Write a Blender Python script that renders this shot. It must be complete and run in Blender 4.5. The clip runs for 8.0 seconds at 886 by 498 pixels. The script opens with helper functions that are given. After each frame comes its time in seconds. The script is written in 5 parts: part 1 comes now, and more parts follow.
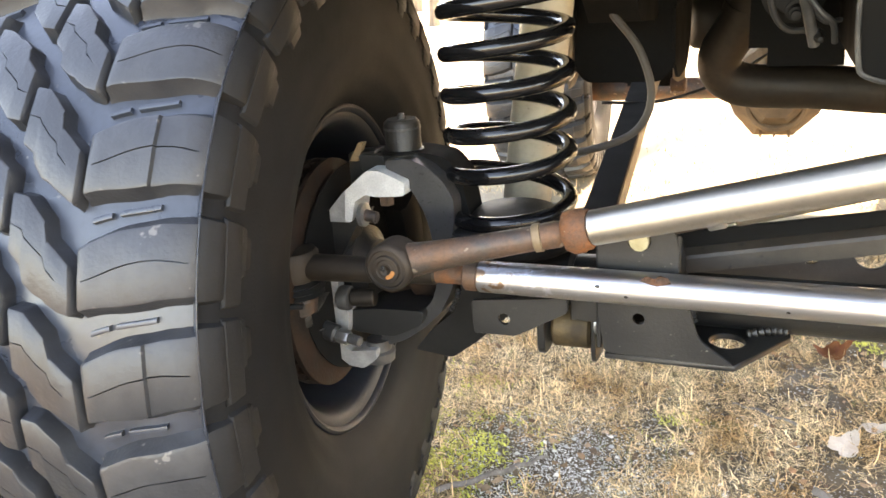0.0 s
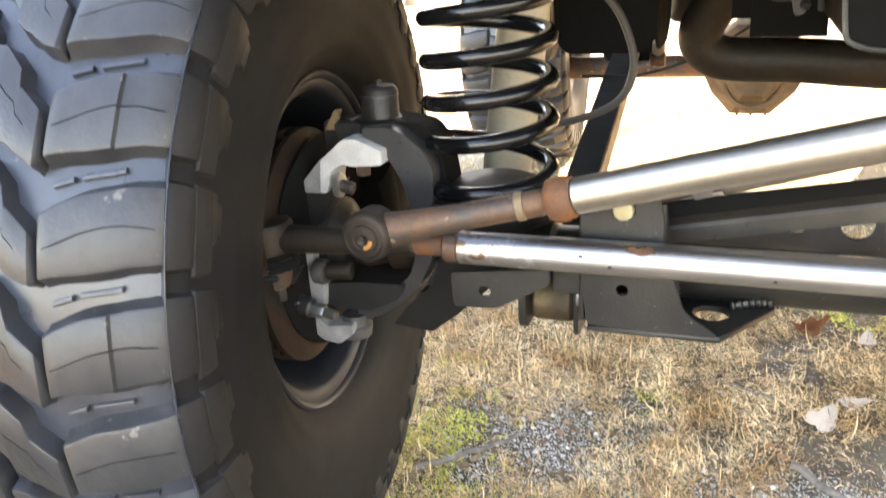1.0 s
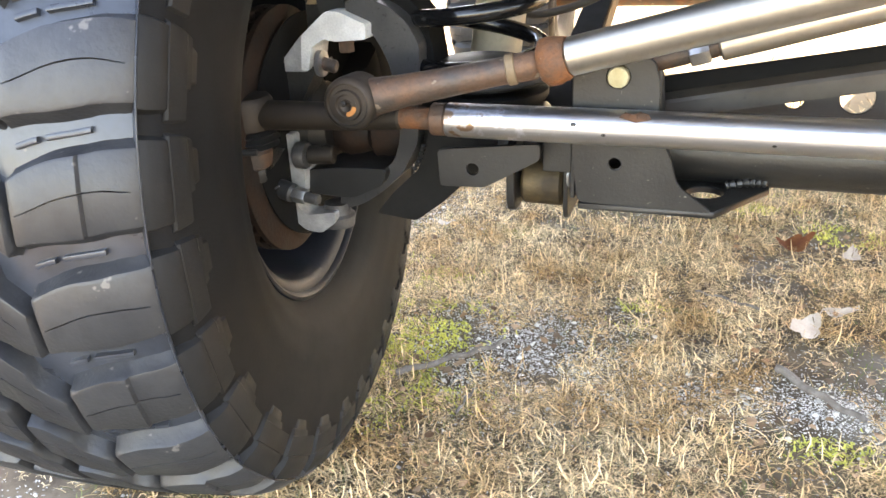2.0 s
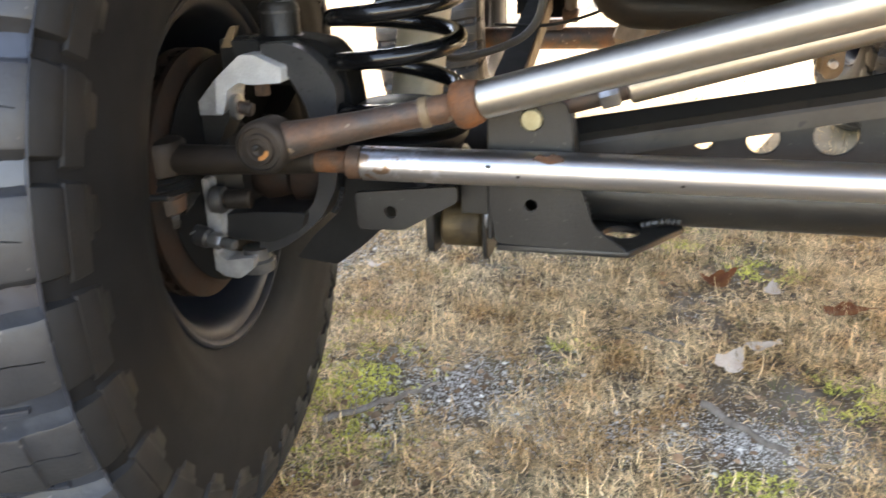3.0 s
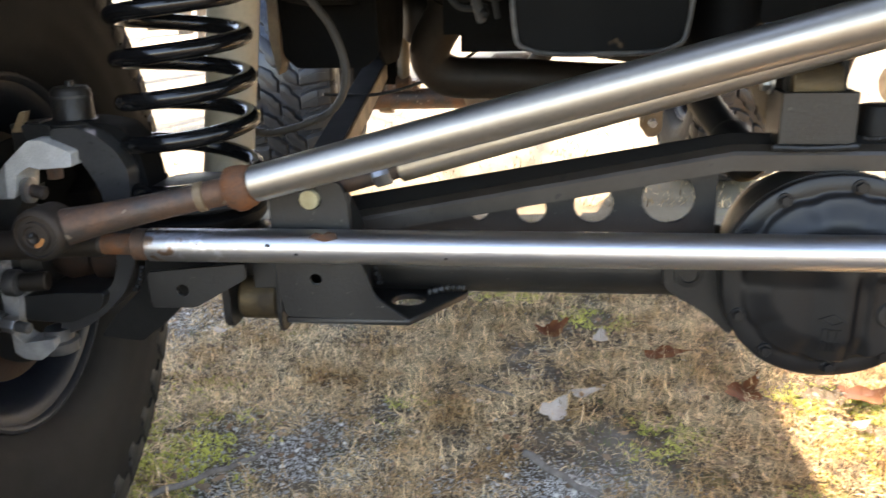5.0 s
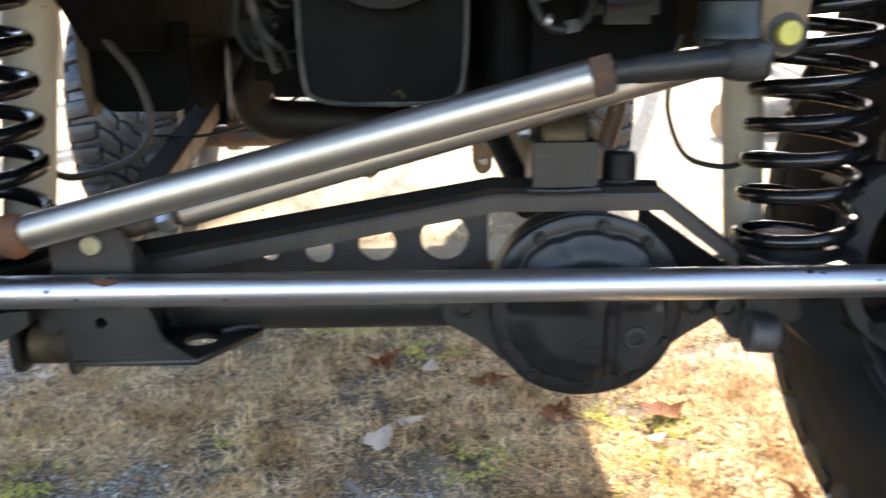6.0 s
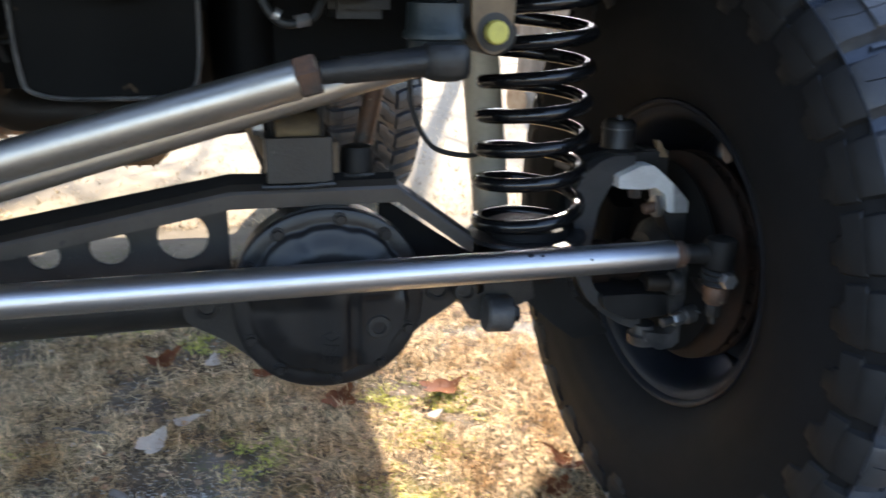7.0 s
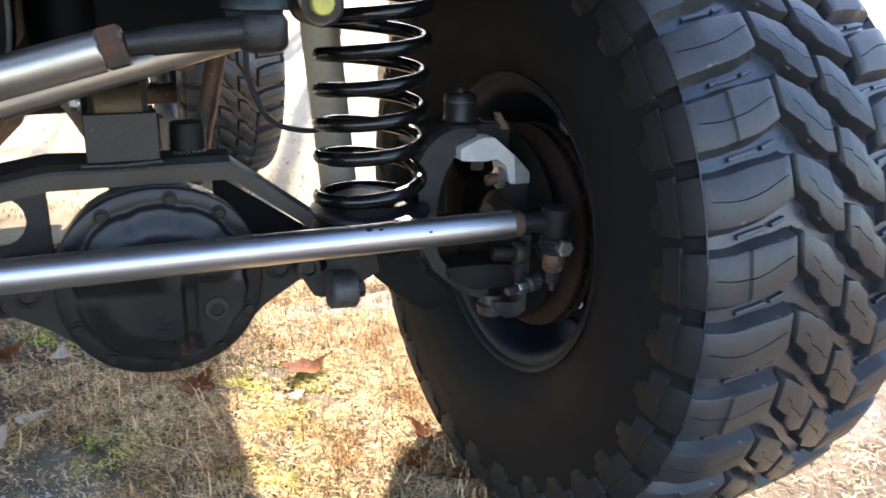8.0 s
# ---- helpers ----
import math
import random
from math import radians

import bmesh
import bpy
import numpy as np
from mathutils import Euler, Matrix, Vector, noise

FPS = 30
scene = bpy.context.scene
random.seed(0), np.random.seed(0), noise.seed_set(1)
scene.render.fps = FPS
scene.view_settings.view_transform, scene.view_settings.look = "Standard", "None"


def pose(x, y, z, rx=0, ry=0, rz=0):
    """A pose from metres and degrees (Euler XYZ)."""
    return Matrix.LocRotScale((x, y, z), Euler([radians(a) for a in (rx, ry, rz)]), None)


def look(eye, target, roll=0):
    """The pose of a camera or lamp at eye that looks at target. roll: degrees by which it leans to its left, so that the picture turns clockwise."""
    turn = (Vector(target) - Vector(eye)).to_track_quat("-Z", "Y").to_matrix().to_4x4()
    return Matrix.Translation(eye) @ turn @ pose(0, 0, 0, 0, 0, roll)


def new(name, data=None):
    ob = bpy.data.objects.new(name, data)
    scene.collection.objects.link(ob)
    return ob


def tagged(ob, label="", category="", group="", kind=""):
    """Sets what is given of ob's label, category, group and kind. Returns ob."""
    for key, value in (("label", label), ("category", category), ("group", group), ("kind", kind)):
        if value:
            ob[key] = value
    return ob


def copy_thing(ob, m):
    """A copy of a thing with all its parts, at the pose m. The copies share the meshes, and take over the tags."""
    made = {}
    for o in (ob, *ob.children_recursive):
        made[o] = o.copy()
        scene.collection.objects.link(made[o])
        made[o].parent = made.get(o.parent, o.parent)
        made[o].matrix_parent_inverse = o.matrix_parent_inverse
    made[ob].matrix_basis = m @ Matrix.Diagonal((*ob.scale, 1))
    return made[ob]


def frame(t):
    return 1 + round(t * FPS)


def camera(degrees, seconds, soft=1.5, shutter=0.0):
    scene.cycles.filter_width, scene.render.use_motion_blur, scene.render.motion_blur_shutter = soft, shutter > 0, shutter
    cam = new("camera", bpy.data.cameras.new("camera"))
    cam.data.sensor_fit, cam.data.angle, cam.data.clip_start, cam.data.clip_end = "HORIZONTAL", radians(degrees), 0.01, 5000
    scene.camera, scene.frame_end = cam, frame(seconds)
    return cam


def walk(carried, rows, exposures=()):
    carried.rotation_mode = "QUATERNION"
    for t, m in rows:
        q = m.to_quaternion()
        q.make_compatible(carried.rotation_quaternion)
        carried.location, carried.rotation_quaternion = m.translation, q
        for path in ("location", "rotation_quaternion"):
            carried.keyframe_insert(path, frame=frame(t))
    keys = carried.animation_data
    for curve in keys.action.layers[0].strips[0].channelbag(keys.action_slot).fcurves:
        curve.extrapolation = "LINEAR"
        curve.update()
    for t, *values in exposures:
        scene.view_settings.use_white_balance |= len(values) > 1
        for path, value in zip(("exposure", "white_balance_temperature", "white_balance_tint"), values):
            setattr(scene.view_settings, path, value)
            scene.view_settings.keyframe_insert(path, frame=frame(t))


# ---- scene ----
cam = camera(57.5, 8.0, shutter=0.5)
PATH = [
    (0, (0.313, 0.174, 0.902), (-0.416, 1.914, 0.237), -4.1),
    (0.5, (0.307, 0.188, 0.898), (-0.382, 1.939, 0.221), -4.2),
    (1, (0.299, 0.192, 0.879), (-0.369, 1.939, 0.17), -3.5),
    (1.5, (0.292, 0.183, 0.81), (-0.337, 1.905, 0.011), -3.1),
    (1.7, (0.289, 0.182, 0.794), (-0.338, 1.896, -0.023), -2.8),
    (2.8, (0.296, 0.199, 0.774), (-0.223, 1.977, 0.019), -2.0),
    (3, (0.311, 0.202, 0.781), (-0.171, 2.001, 0.051), -1.8),
    (3.5, (0.345, 0.207, 0.787), (-0.049, 2.033, 0.073), -1.7),
    (4, (0.366, 0.213, 0.793), (0.021, 2.056, 0.096), -2.0),
    (4.2, (0.37, 0.214, 0.797), (0.035, 2.062, 0.109), -2.1),
    (5.3, (0.481, 0.171, 0.828), (0.304, 2.07, 0.225), -1.0),
    (5.5, (0.504, 0.157, 0.833), (0.372, 2.062, 0.24), -0.7),
    (6, (0.565, 0.138, 0.845), (0.626, 2.059, 0.293), -0.2),
    (6.5, (0.628, 0.128, 0.867), (0.921, 2.025, 0.306), 0.0),
    (7, (0.669, 0.121, 0.868), (1.157, 1.965, 0.266), 0.9),
    (7.5, (0.707, 0.111, 0.867), (1.367, 1.892, 0.242), 1.3),
    (8, (0.724, 0.106, 0.863), (1.478, 1.842, 0.216), 1.6),
]
EXPOSURES = [(0, 3.9, 9300, 19), (1.7, 3.9, 9000, 19), (3, 3.33, 8600, 19), (4.2, 2.82, 8200, 18), (5.5, 2.8, 7500, 17), (6.5, 2.3, 6700, 15), (7, 2.12, 6500, 15), (8, 2.45, 6700, 16)]
walk(cam, [(t, look(eye, target, roll)) for t, eye, target, roll in PATH], EXPOSURES)

# ---- world, sun, exposure ----
world = bpy.data.worlds.new("sky_world")
scene.world = world
world.use_nodes = True
SUN_AZ, SUN_EL = 18.0, 35.0          # degrees east of straight behind the axle, and up
wn, wl = world.node_tree.nodes, world.node_tree.links
sky = wn.new("ShaderNodeTexSky")
sky.sky_type = "NISHITA"
sky.sun_disc = False
sky.sun_elevation, sky.sun_rotation = radians(SUN_EL), radians(SUN_AZ)
wn["Background"].inputs[1].default_value = 0.15
wl.new(sky.outputs[0], wn["Background"].inputs[0])
sun_data = bpy.data.lights.new("sun", "SUN")
sun_data.energy, sun_data.angle, sun_data.color = 3.9, radians(0.5), (1.0, 0.91, 0.77)
sun = new("sun", sun_data)
to_sun = Vector((math.sin(radians(SUN_AZ)) * math.cos(radians(SUN_EL)), math.cos(radians(SUN_AZ)) * math.cos(radians(SUN_EL)), math.sin(radians(SUN_EL))))
sun.matrix_world = look(to_sun * 20, (0, 0, 0))

# ---- materials ----
def material(name, col, rough=0.5, metal=0.0, col2=None, scale=20.0, amount=0.5, bump=0.0, bump_scale=200.0,
             rough2=None, stretch=(1, 1, 1), specks=None, speck_scale=150.0, speck_at=0.62, island=0.0, coat=0.0, spec=0.5, piece=0.0):
    """Principled surface with two scales of variation, specks and fine relief."""
    m = bpy.data.materials.new(name)
    m.use_nodes = True
    n, l = m.node_tree.nodes, m.node_tree.links
    b = n["Principled BSDF"]
    b.inputs["Metallic"].default_value = metal
    b.inputs["Specular IOR Level"].default_value = spec
    b.inputs["Coat Weight"].default_value = coat
    tc = n.new("ShaderNodeTexCoord")
    mp = n.new("ShaderNodeMapping")
    mp.inputs["Scale"].default_value = stretch
    l.new(tc.outputs["Object"], mp.inputs[0])
    def noise_tex(s, detail=6.0, src=mp):
        t = n.new("ShaderNodeTexNoise")
        t.inputs["Scale"].default_value, t.inputs["Detail"].default_value = s, detail
        l.new(src.outputs[0], t.inputs["Vector"])
        return t
    def mix(fac, a, c):
        x = n.new("ShaderNodeMix")
        x.data_type = "RGBA"
        l.new(fac, x.inputs[0])
        for sock, v in ((x.inputs[6], a), (x.inputs[7], c)):
            if isinstance(v, tuple):
                sock.default_value = (*v, 1)
            else:
                l.new(v, sock)
        return x.outputs[2]
    def ramp(src, lo, hi, k=1.0):
        r = n.new("ShaderNodeMapRange")
        r.inputs[1].default_value, r.inputs[2].default_value, r.inputs[4].default_value = lo, hi, k
        l.new(src, r.inputs[0])
        return r.outputs[0]
    c2 = col2 or tuple(min(1, v * 1.5 + 0.01) for v in col)
    big = noise_tex(scale)
    out = mix(ramp(big.outputs["Fac"], 0.38, 0.68, amount), col, c2)
    fine = noise_tex(scale * 9, 4.0)
    out = mix(ramp(fine.outputs["Fac"], 0.45, 0.75, amount * 0.45), out, tuple(v * 0.55 for v in col))
    if specks:
        sp = noise_tex(speck_scale, 2.0)
        out = mix(ramp(sp.outputs["Fac"], speck_at, speck_at + 0.05, 0.9), out, specks)
    if island or piece:
        src = n.new("ShaderNodeNewGeometry").outputs["Random Per Island"] if island else n.new("ShaderNodeObjectInfo").outputs["Random"]
        hs = n.new("ShaderNodeHueSaturation")
        k = island or piece
        l.new(ramp(src, 0, 1), hs.inputs["Value"])
        mr = hs.inputs["Value"].links[0].from_node
        mr.inputs[3].default_value, mr.inputs[4].default_value = 1 - k, 1 + k
        l.new(out, hs.inputs["Color"])
        out = hs.outputs[0]
    l.new(out, b.inputs["Base Color"])
    rr = n.new("ShaderNodeMapRange")
    rr.inputs[1].default_value, rr.inputs[2].default_value = 0.35, 0.7
    rr.inputs[3].default_value, rr.inputs[4].default_value = rough, rough2 if rough2 is not None else min(1, rough * 1.35)
    l.new(big.outputs["Fac"], rr.inputs[0])
    l.new(rr.outputs[0], b.inputs["Roughness"])
    if bump:
        bt = noise_tex(bump_scale, 3.0)
        bn = n.new("ShaderNodeBump")
        bn.inputs["Strength"].default_value, bn.inputs["Distance"].default_value = bump, 0.002
        l.new(bt.outputs["Fac"], bn.inputs["Height"])
        l.new(bn.outputs[0], b.inputs["Normal"])
    return m


M = {
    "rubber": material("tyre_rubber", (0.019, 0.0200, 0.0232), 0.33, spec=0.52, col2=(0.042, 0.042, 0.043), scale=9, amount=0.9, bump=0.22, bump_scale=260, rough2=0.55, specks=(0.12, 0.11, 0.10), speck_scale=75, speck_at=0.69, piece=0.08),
    # smoother groove rubber, with the sky's blue sheen put into its colour
    "groove": material("groove_rubber_sky_tint", (0.020, 0.024, 0.033), 0.22, spec=0.62, col2=(0.042, 0.049, 0.064), scale=11, amount=0.9, bump=0.10, bump_scale=160, rough2=0.42, specks=(0.13, 0.12, 0.10), speck_scale=110, speck_at=0.735),
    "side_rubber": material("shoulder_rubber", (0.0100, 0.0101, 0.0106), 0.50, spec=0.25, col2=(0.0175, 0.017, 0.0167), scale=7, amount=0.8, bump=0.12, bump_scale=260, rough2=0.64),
    "housing": material("dusty_brown_casting", (0.17, 0.105, 0.055), 0.7, 0.1, col2=(0.08, 0.05, 0.028), scale=14, amount=0.9, bump=0.4),
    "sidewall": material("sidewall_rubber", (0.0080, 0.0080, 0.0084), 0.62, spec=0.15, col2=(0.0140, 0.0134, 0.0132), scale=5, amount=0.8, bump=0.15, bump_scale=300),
    "rim": material("black_wheel", (0.009, 0.011, 0.0155), 0.42, spec=0.24, col2=(0.024, 0.026, 0.032), scale=14, amount=0.5, bump=0.1),
    "chassis": material("chassis_paint", (0.006, 0.006, 0.006), 0.5, spec=0.22, col2=(0.017, 0.0155, 0.014), scale=16, amount=0.6, bump=0.15, bump_scale=240),
    "matte": material("matte_black", (0.007, 0.007, 0.007), 0.8, spec=0.1, col2=(0.012, 0.011, 0.01), scale=16, amount=0.6),
    "axle": material("axle_paint", (0.012, 0.012, 0.012), 0.34, col2=(0.025, 0.023, 0.02), scale=14, amount=0.6, bump=0.2, bump_scale=320, specks=(0.13, 0.12, 0.1), speck_scale=190, speck_at=0.72),
    "truss": material("truss_paint", (0.033, 0.028, 0.0235), 0.33, col2=(0.052, 0.043, 0.034), scale=18, amount=0.6, bump=0.10, bump_scale=400, specks=(0.016, 0.015, 0.014), speck_scale=60, speck_at=0.68),
    "cover": material("cover_paint", (0.0055, 0.0055, 0.0062), 0.34, spec=0.42, col2=(0.018, 0.017, 0.016), scale=20, amount=0.6, bump=0.10, bump_scale=420),
    "spring": material("spring_gloss_black", (0.005, 0.005, 0.0055), 0.16, spec=0.35, col2=(0.012, 0.012, 0.012), scale=30, amount=0.5, coat=0.3, rough2=0.28),
    "alu": material("brushed_tube", (0.55, 0.55, 0.57), 0.34, 1.0, col2=(0.44, 0.43, 0.42), scale=22, amount=0.5, bump=0.12, bump_scale=170, stretch=(0.12, 6, 6), rough2=0.42, specks=(0.12, 0.09, 0.07), speck_scale=60, speck_at=0.74),
    "alu_satin": material("satin_tube", (0.51, 0.465, 0.40), 0.39, 1.0, col2=(0.45, 0.40, 0.335), scale=16, amount=0.5, bump=0.05, bump_scale=300, rough2=0.46, specks=(0.3, 0.26, 0.2), speck_scale=70, speck_at=0.76),
    "rust": material("rusty_steel", (0.10, 0.055, 0.035), 0.65, 0.25, col2=(0.26, 0.09, 0.028), scale=38, amount=1.0, bump=0.7, bump_scale=330, rough2=0.9, specks=(0.36, 0.30, 0.22), speck_scale=120, speck_at=0.7),
    "rust_dark": material("browned_steel", (0.070, 0.057, 0.050), 0.45, 0.45, col2=(0.19, 0.092, 0.048), scale=20, amount=0.95, bump=0.4, bump_scale=330, rough2=0.68, specks=(0.27, 0.21, 0.15), speck_scale=70, speck_at=0.66),
    "orange": material("orange_rust", (0.42, 0.17, 0.05), 0.8, col2=(0.28, 0.10, 0.03), scale=90, amount=0.8, bump=0.6),
    "steel_dark": material("dark_forged_steel", (0.015, 0.0145, 0.014), 0.4, 0.25, col2=(0.04, 0.036, 0.031), scale=24, amount=0.7, bump=0.35, bump_scale=280),
    "forged": material("grey_forged_casting", (0.035, 0.035, 0.036), 0.45, 0.3, col2=(0.15, 0.14, 0.13), scale=30, amount=0.6, bump=0.3, bump_scale=260),
    "yoke": material("yoke_paint", (0.034, 0.034, 0.035), 0.32, spec=0.5, col2=(0.055, 0.053, 0.050), scale=26, amount=0.7, bump=0.22, bump_scale=300, specks=(0.015, 0.014, 0.013), speck_scale=150, speck_at=0.68),
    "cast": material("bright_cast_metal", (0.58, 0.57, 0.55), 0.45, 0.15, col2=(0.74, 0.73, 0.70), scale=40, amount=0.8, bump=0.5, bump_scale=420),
    # the same casting, greyed for its faces turned out of the light
    "cast_shade": material("shaded_sand_cast", (0.26, 0.255, 0.25), 0.5, 0.2, col2=(0.40, 0.39, 0.38), scale=60, amount=0.8, bump=0.5, bump_scale=420),
    "zinc": material("zinc_bolt", (0.5, 0.5, 0.5), 0.33, 0.9, col2=(0.32, 0.3, 0.27), scale=60, amount=0.7, bump=0.3),
    "rotor": material("rusted_rotor", (0.012, 0.0085, 0.007), 0.6, 0.2, spec=0.3, col2=(0.040, 0.020, 0.012), scale=26, amount=0.9, bump=0.4, bump_scale=200),
    "bronze": material("bronze_bushing", (0.11, 0.075, 0.035), 0.5, 0.5, col2=(0.04, 0.03, 0.02), scale=30, amount=0.9, bump=0.4),
    "yellow": material("yellow_marked_bolt", (0.68, 0.62, 0.14), 0.5, 0.1, col2=(0.42, 0.36, 0.10), scale=70, amount=0.6, bump=0.2),
    "zinc_yellow": material("yellow_zinc_bolt", (0.46, 0.42, 0.28), 0.45, 0.5, col2=(0.34, 0.29, 0.16), scale=60, amount=0.8, bump=0.3),
    "cream": material("cream_shock_paint", (0.55, 0.48, 0.36), 0.38, col2=(0.42, 0.36, 0.26), scale=12, amount=0.6, bump=0.1, specks=(0.14, 0.11, 0.08), speck_scale=60, speck_at=0.72),
    "hose": material("rubber_hose", (0.045, 0.038, 0.032), 0.5, col2=(0.075, 0.065, 0.05), scale=20, amount=0.5),
    "hose_black": material("black_cable", (0.015, 0.015, 0.015), 0.5, scale=30, amount=0.4),
    "exhaust": material("exhaust_steel", (0.03, 0.025, 0.021), 0.5, 0.55, col2=(0.06, 0.042, 0.03), scale=9, amount=0.8, bump=0.2, bump_scale=150),
    "pan": material("oil_pan_paint", (0.003, 0.003, 0.003), 0.5, spec=0.09, col2=(0.006, 0.0057, 0.0054), scale=10, amount=0.6, bump=0.12, specks=(0.09, 0.06, 0.035), speck_scale=26, speck_at=0.71),
    "tan": material("dusty_frame_paint", (0.22, 0.15, 0.085), 0.55, 0.1, col2=(0.12, 0.085, 0.055), scale=22, amount=0.9, bump=0.3),
    "teal": material("dark_teal_housing", (0.005, 0.012, 0.0135), 0.42, col2=(0.012, 0.015, 0.0145), scale=30, amount=0.7, bump=0.3),
    "boot": material("black_boot", (0.012, 0.012, 0.012), 0.4, scale=30, amount=0.4),
    "bark": material("bark", (0.16, 0.12, 0.085), 0.9, col2=(0.28, 0.22, 0.16), scale=14, amount=1.0, bump=1.0, bump_scale=60, stretch=(1, 1, 0.2)),
    "cutwood": material("cut_wood", (0.38, 0.26, 0.15), 0.8, col2=(0.25, 0.15, 0.08), scale=14, amount=0.8, bump=0.5),
    "twig": material("twig_bark", (0.15, 0.125, 0.11), 0.85, col2=(0.27, 0.24, 0.21), scale=60, amount=1.0, bump=0.8, bump_scale=200),
    "straw": material("dry_grass", (0.78, 0.60, 0.365), 0.75, spec=0.2, col2=(0.45, 0.27, 0.12), scale=9, amount=1.0, island=0.85),
    "green": material("green_blades", (0.12, 0.15, 0.045), 0.7, col2=(0.22, 0.22, 0.08), scale=9, amount=0.8, island=0.4),
    "moss": material("yellow_moss", (0.74, 0.70, 0.17), 0.85, col2=(0.54, 0.54, 0.13), scale=30, amount=0.9, bump=0.8, island=0.35),
    "leaf": material("dead_oak_leaf", (0.13, 0.042, 0.018), 0.7, spec=0.1, col2=(0.23, 0.095, 0.04), scale=26, amount=0.9, bump=0.4, bump_scale=120),
    "leaf_pale": material("pale_dead_leaf", (0.66, 0.58, 0.50), 0.7, spec=0.2, col2=(0.48, 0.38, 0.29), scale=30, amount=0.8, bump=0.4, bump_scale=120),
    "crumb": material("leaf_crumbs", (0.30, 0.16, 0.08), 0.75, col2=(0.46, 0.33, 0.22), scale=5, amount=1.0, island=0.6),
    "pebble": material("pebbles", (0.78, 0.75, 0.69), 0.8, spec=0.25, col2=(0.46, 0.42, 0.37), scale=40, amount=0.7, island=0.4),
}


def add_scuffs(m, x_from, x_to, tint):
    """Scraped and rust-stained metal that fades out along the tube."""
    n, l = m.node_tree.nodes, m.node_tree.links
    b = n["Principled BSDF"]
    old = b.inputs["Base Color"].links[0].from_socket
    tc = n.new("ShaderNodeTexCoord")
    sep = n.new("ShaderNodeSeparateXYZ")
    l.new(tc.outputs["Object"], sep.inputs[0])
    fade = n.new("ShaderNodeMapRange")
    fade.inputs[1].default_value, fade.inputs[2].default_value, fade.inputs[3].default_value, fade.inputs[4].default_value = x_from, x_to, 0.16, -0.14
    l.new(sep.outputs[0], fade.inputs[0])
    t = n.new("ShaderNodeTexNoise")
    t.inputs["Scale"].default_value, t.inputs["Detail"].default_value = 55, 9
    l.new(tc.outputs["Object"], t.inputs["Vector"])
    add = n.new("ShaderNodeMath")
    l.new(t.outputs["Fac"], add.inputs[0])
    l.new(fade.outputs[0], add.inputs[1])
    r = n.new("ShaderNodeMapRange")
    r.inputs[1].default_value, r.inputs[2].default_value = 0.60, 0.68
    l.new(add.outputs[0], r.inputs[0])
    x = n.new("ShaderNodeMix")
    x.data_type = "RGBA"
    l.new(r.outputs[0], x.inputs[0])
    l.new(old, x.inputs[6])
    x.inputs[7].default_value = (*tint, 1)
    l.new(x.outputs[2], b.inputs["Base Color"])


add_scuffs(M["alu"], -0.56, -0.20, (0.74, 0.75, 0.80))
add_scuffs(M["alu"], -0.55, -0.42, (0.33, 0.22, 0.15))


def ground_material():
    """Packed soil, grey gravel, dull moss and straw litter in large and small patches."""
    m = material("ground_soil", (0.105, 0.080, 0.057), 0.9, spec=0.2, col2=(0.22, 0.17, 0.115), scale=6, amount=1.0, bump=1.0, bump_scale=90, specks=(0.42, 0.40, 0.37), speck_scale=140, speck_at=0.64)
    n, l = m.node_tree.nodes, m.node_tree.links
    b = n["Principled BSDF"]
    old = b.inputs["Base Color"].links[0].from_socket
    tc = n.new("ShaderNodeTexCoord")
    for scale, lo, hi, col in ((2.3, 0.55, 0.66, (0.30, 0.28, 0.25)), (3.4, 0.60, 0.70, (0.34, 0.30, 0.09)), (8.0, 0.60, 0.70, (0.07, 0.05, 0.035))):
        t = n.new("ShaderNodeTexNoise")
        t.inputs["Scale"].default_value, t.inputs["Detail"].default_value = scale, 8
        l.new(tc.outputs["Object"], t.inputs["Vector"])
        r = n.new("ShaderNodeMapRange")
        r.inputs[1].default_value, r.inputs[2].default_value, r.inputs[4].default_value = lo, hi, 0.8
        l.new(t.outputs["Fac"], r.inputs[0])
        x = n.new("ShaderNodeMix")
        x.data_type = "RGBA"
        l.new(r.outputs[0], x.inputs[0])
        l.new(old, x.inputs[6])
        x.inputs[7].default_value = (*col, 1)
        old = x.outputs[2]
    # leaf and straw litter behind the parking spot, paled to carry the full sun
    sep = n.new("ShaderNodeSeparateXYZ")
    l.new(tc.outputs["Object"], sep.inputs[0])
    edge = n.new("ShaderNodeTexNoise")
    edge.inputs["Scale"].default_value, edge.inputs["Detail"].default_value = 5, 9
    l.new(tc.outputs["Object"], edge.inputs["Vector"])
    add = n.new("ShaderNodeMath")
    add.operation = "MULTIPLY_ADD"
    l.new(edge.outputs["Fac"], add.inputs[0])
    add.inputs[1].default_value = 1.6
    l.new(sep.outputs[1], add.inputs[2])
    far = n.new("ShaderNodeMapRange")
    far.inputs[1].default_value, far.inputs[2].default_value, far.inputs[4].default_value = 3.0, 4.4, 0.85
    l.new(add.outputs[0], far.inputs[0])
    x = n.new("ShaderNodeMix")
    x.data_type = "RGBA"
    l.new(far.outputs[0], x.inputs[0])
    l.new(old, x.inputs[6])
    x.inputs[7].default_value = (0.40, 0.335, 0.235, 1)
    l.new(x.outputs[2], b.inputs["Base Color"])
    return m


M["ground"] = ground_material()

# ---- mesh helpers ----
ROOT = {}


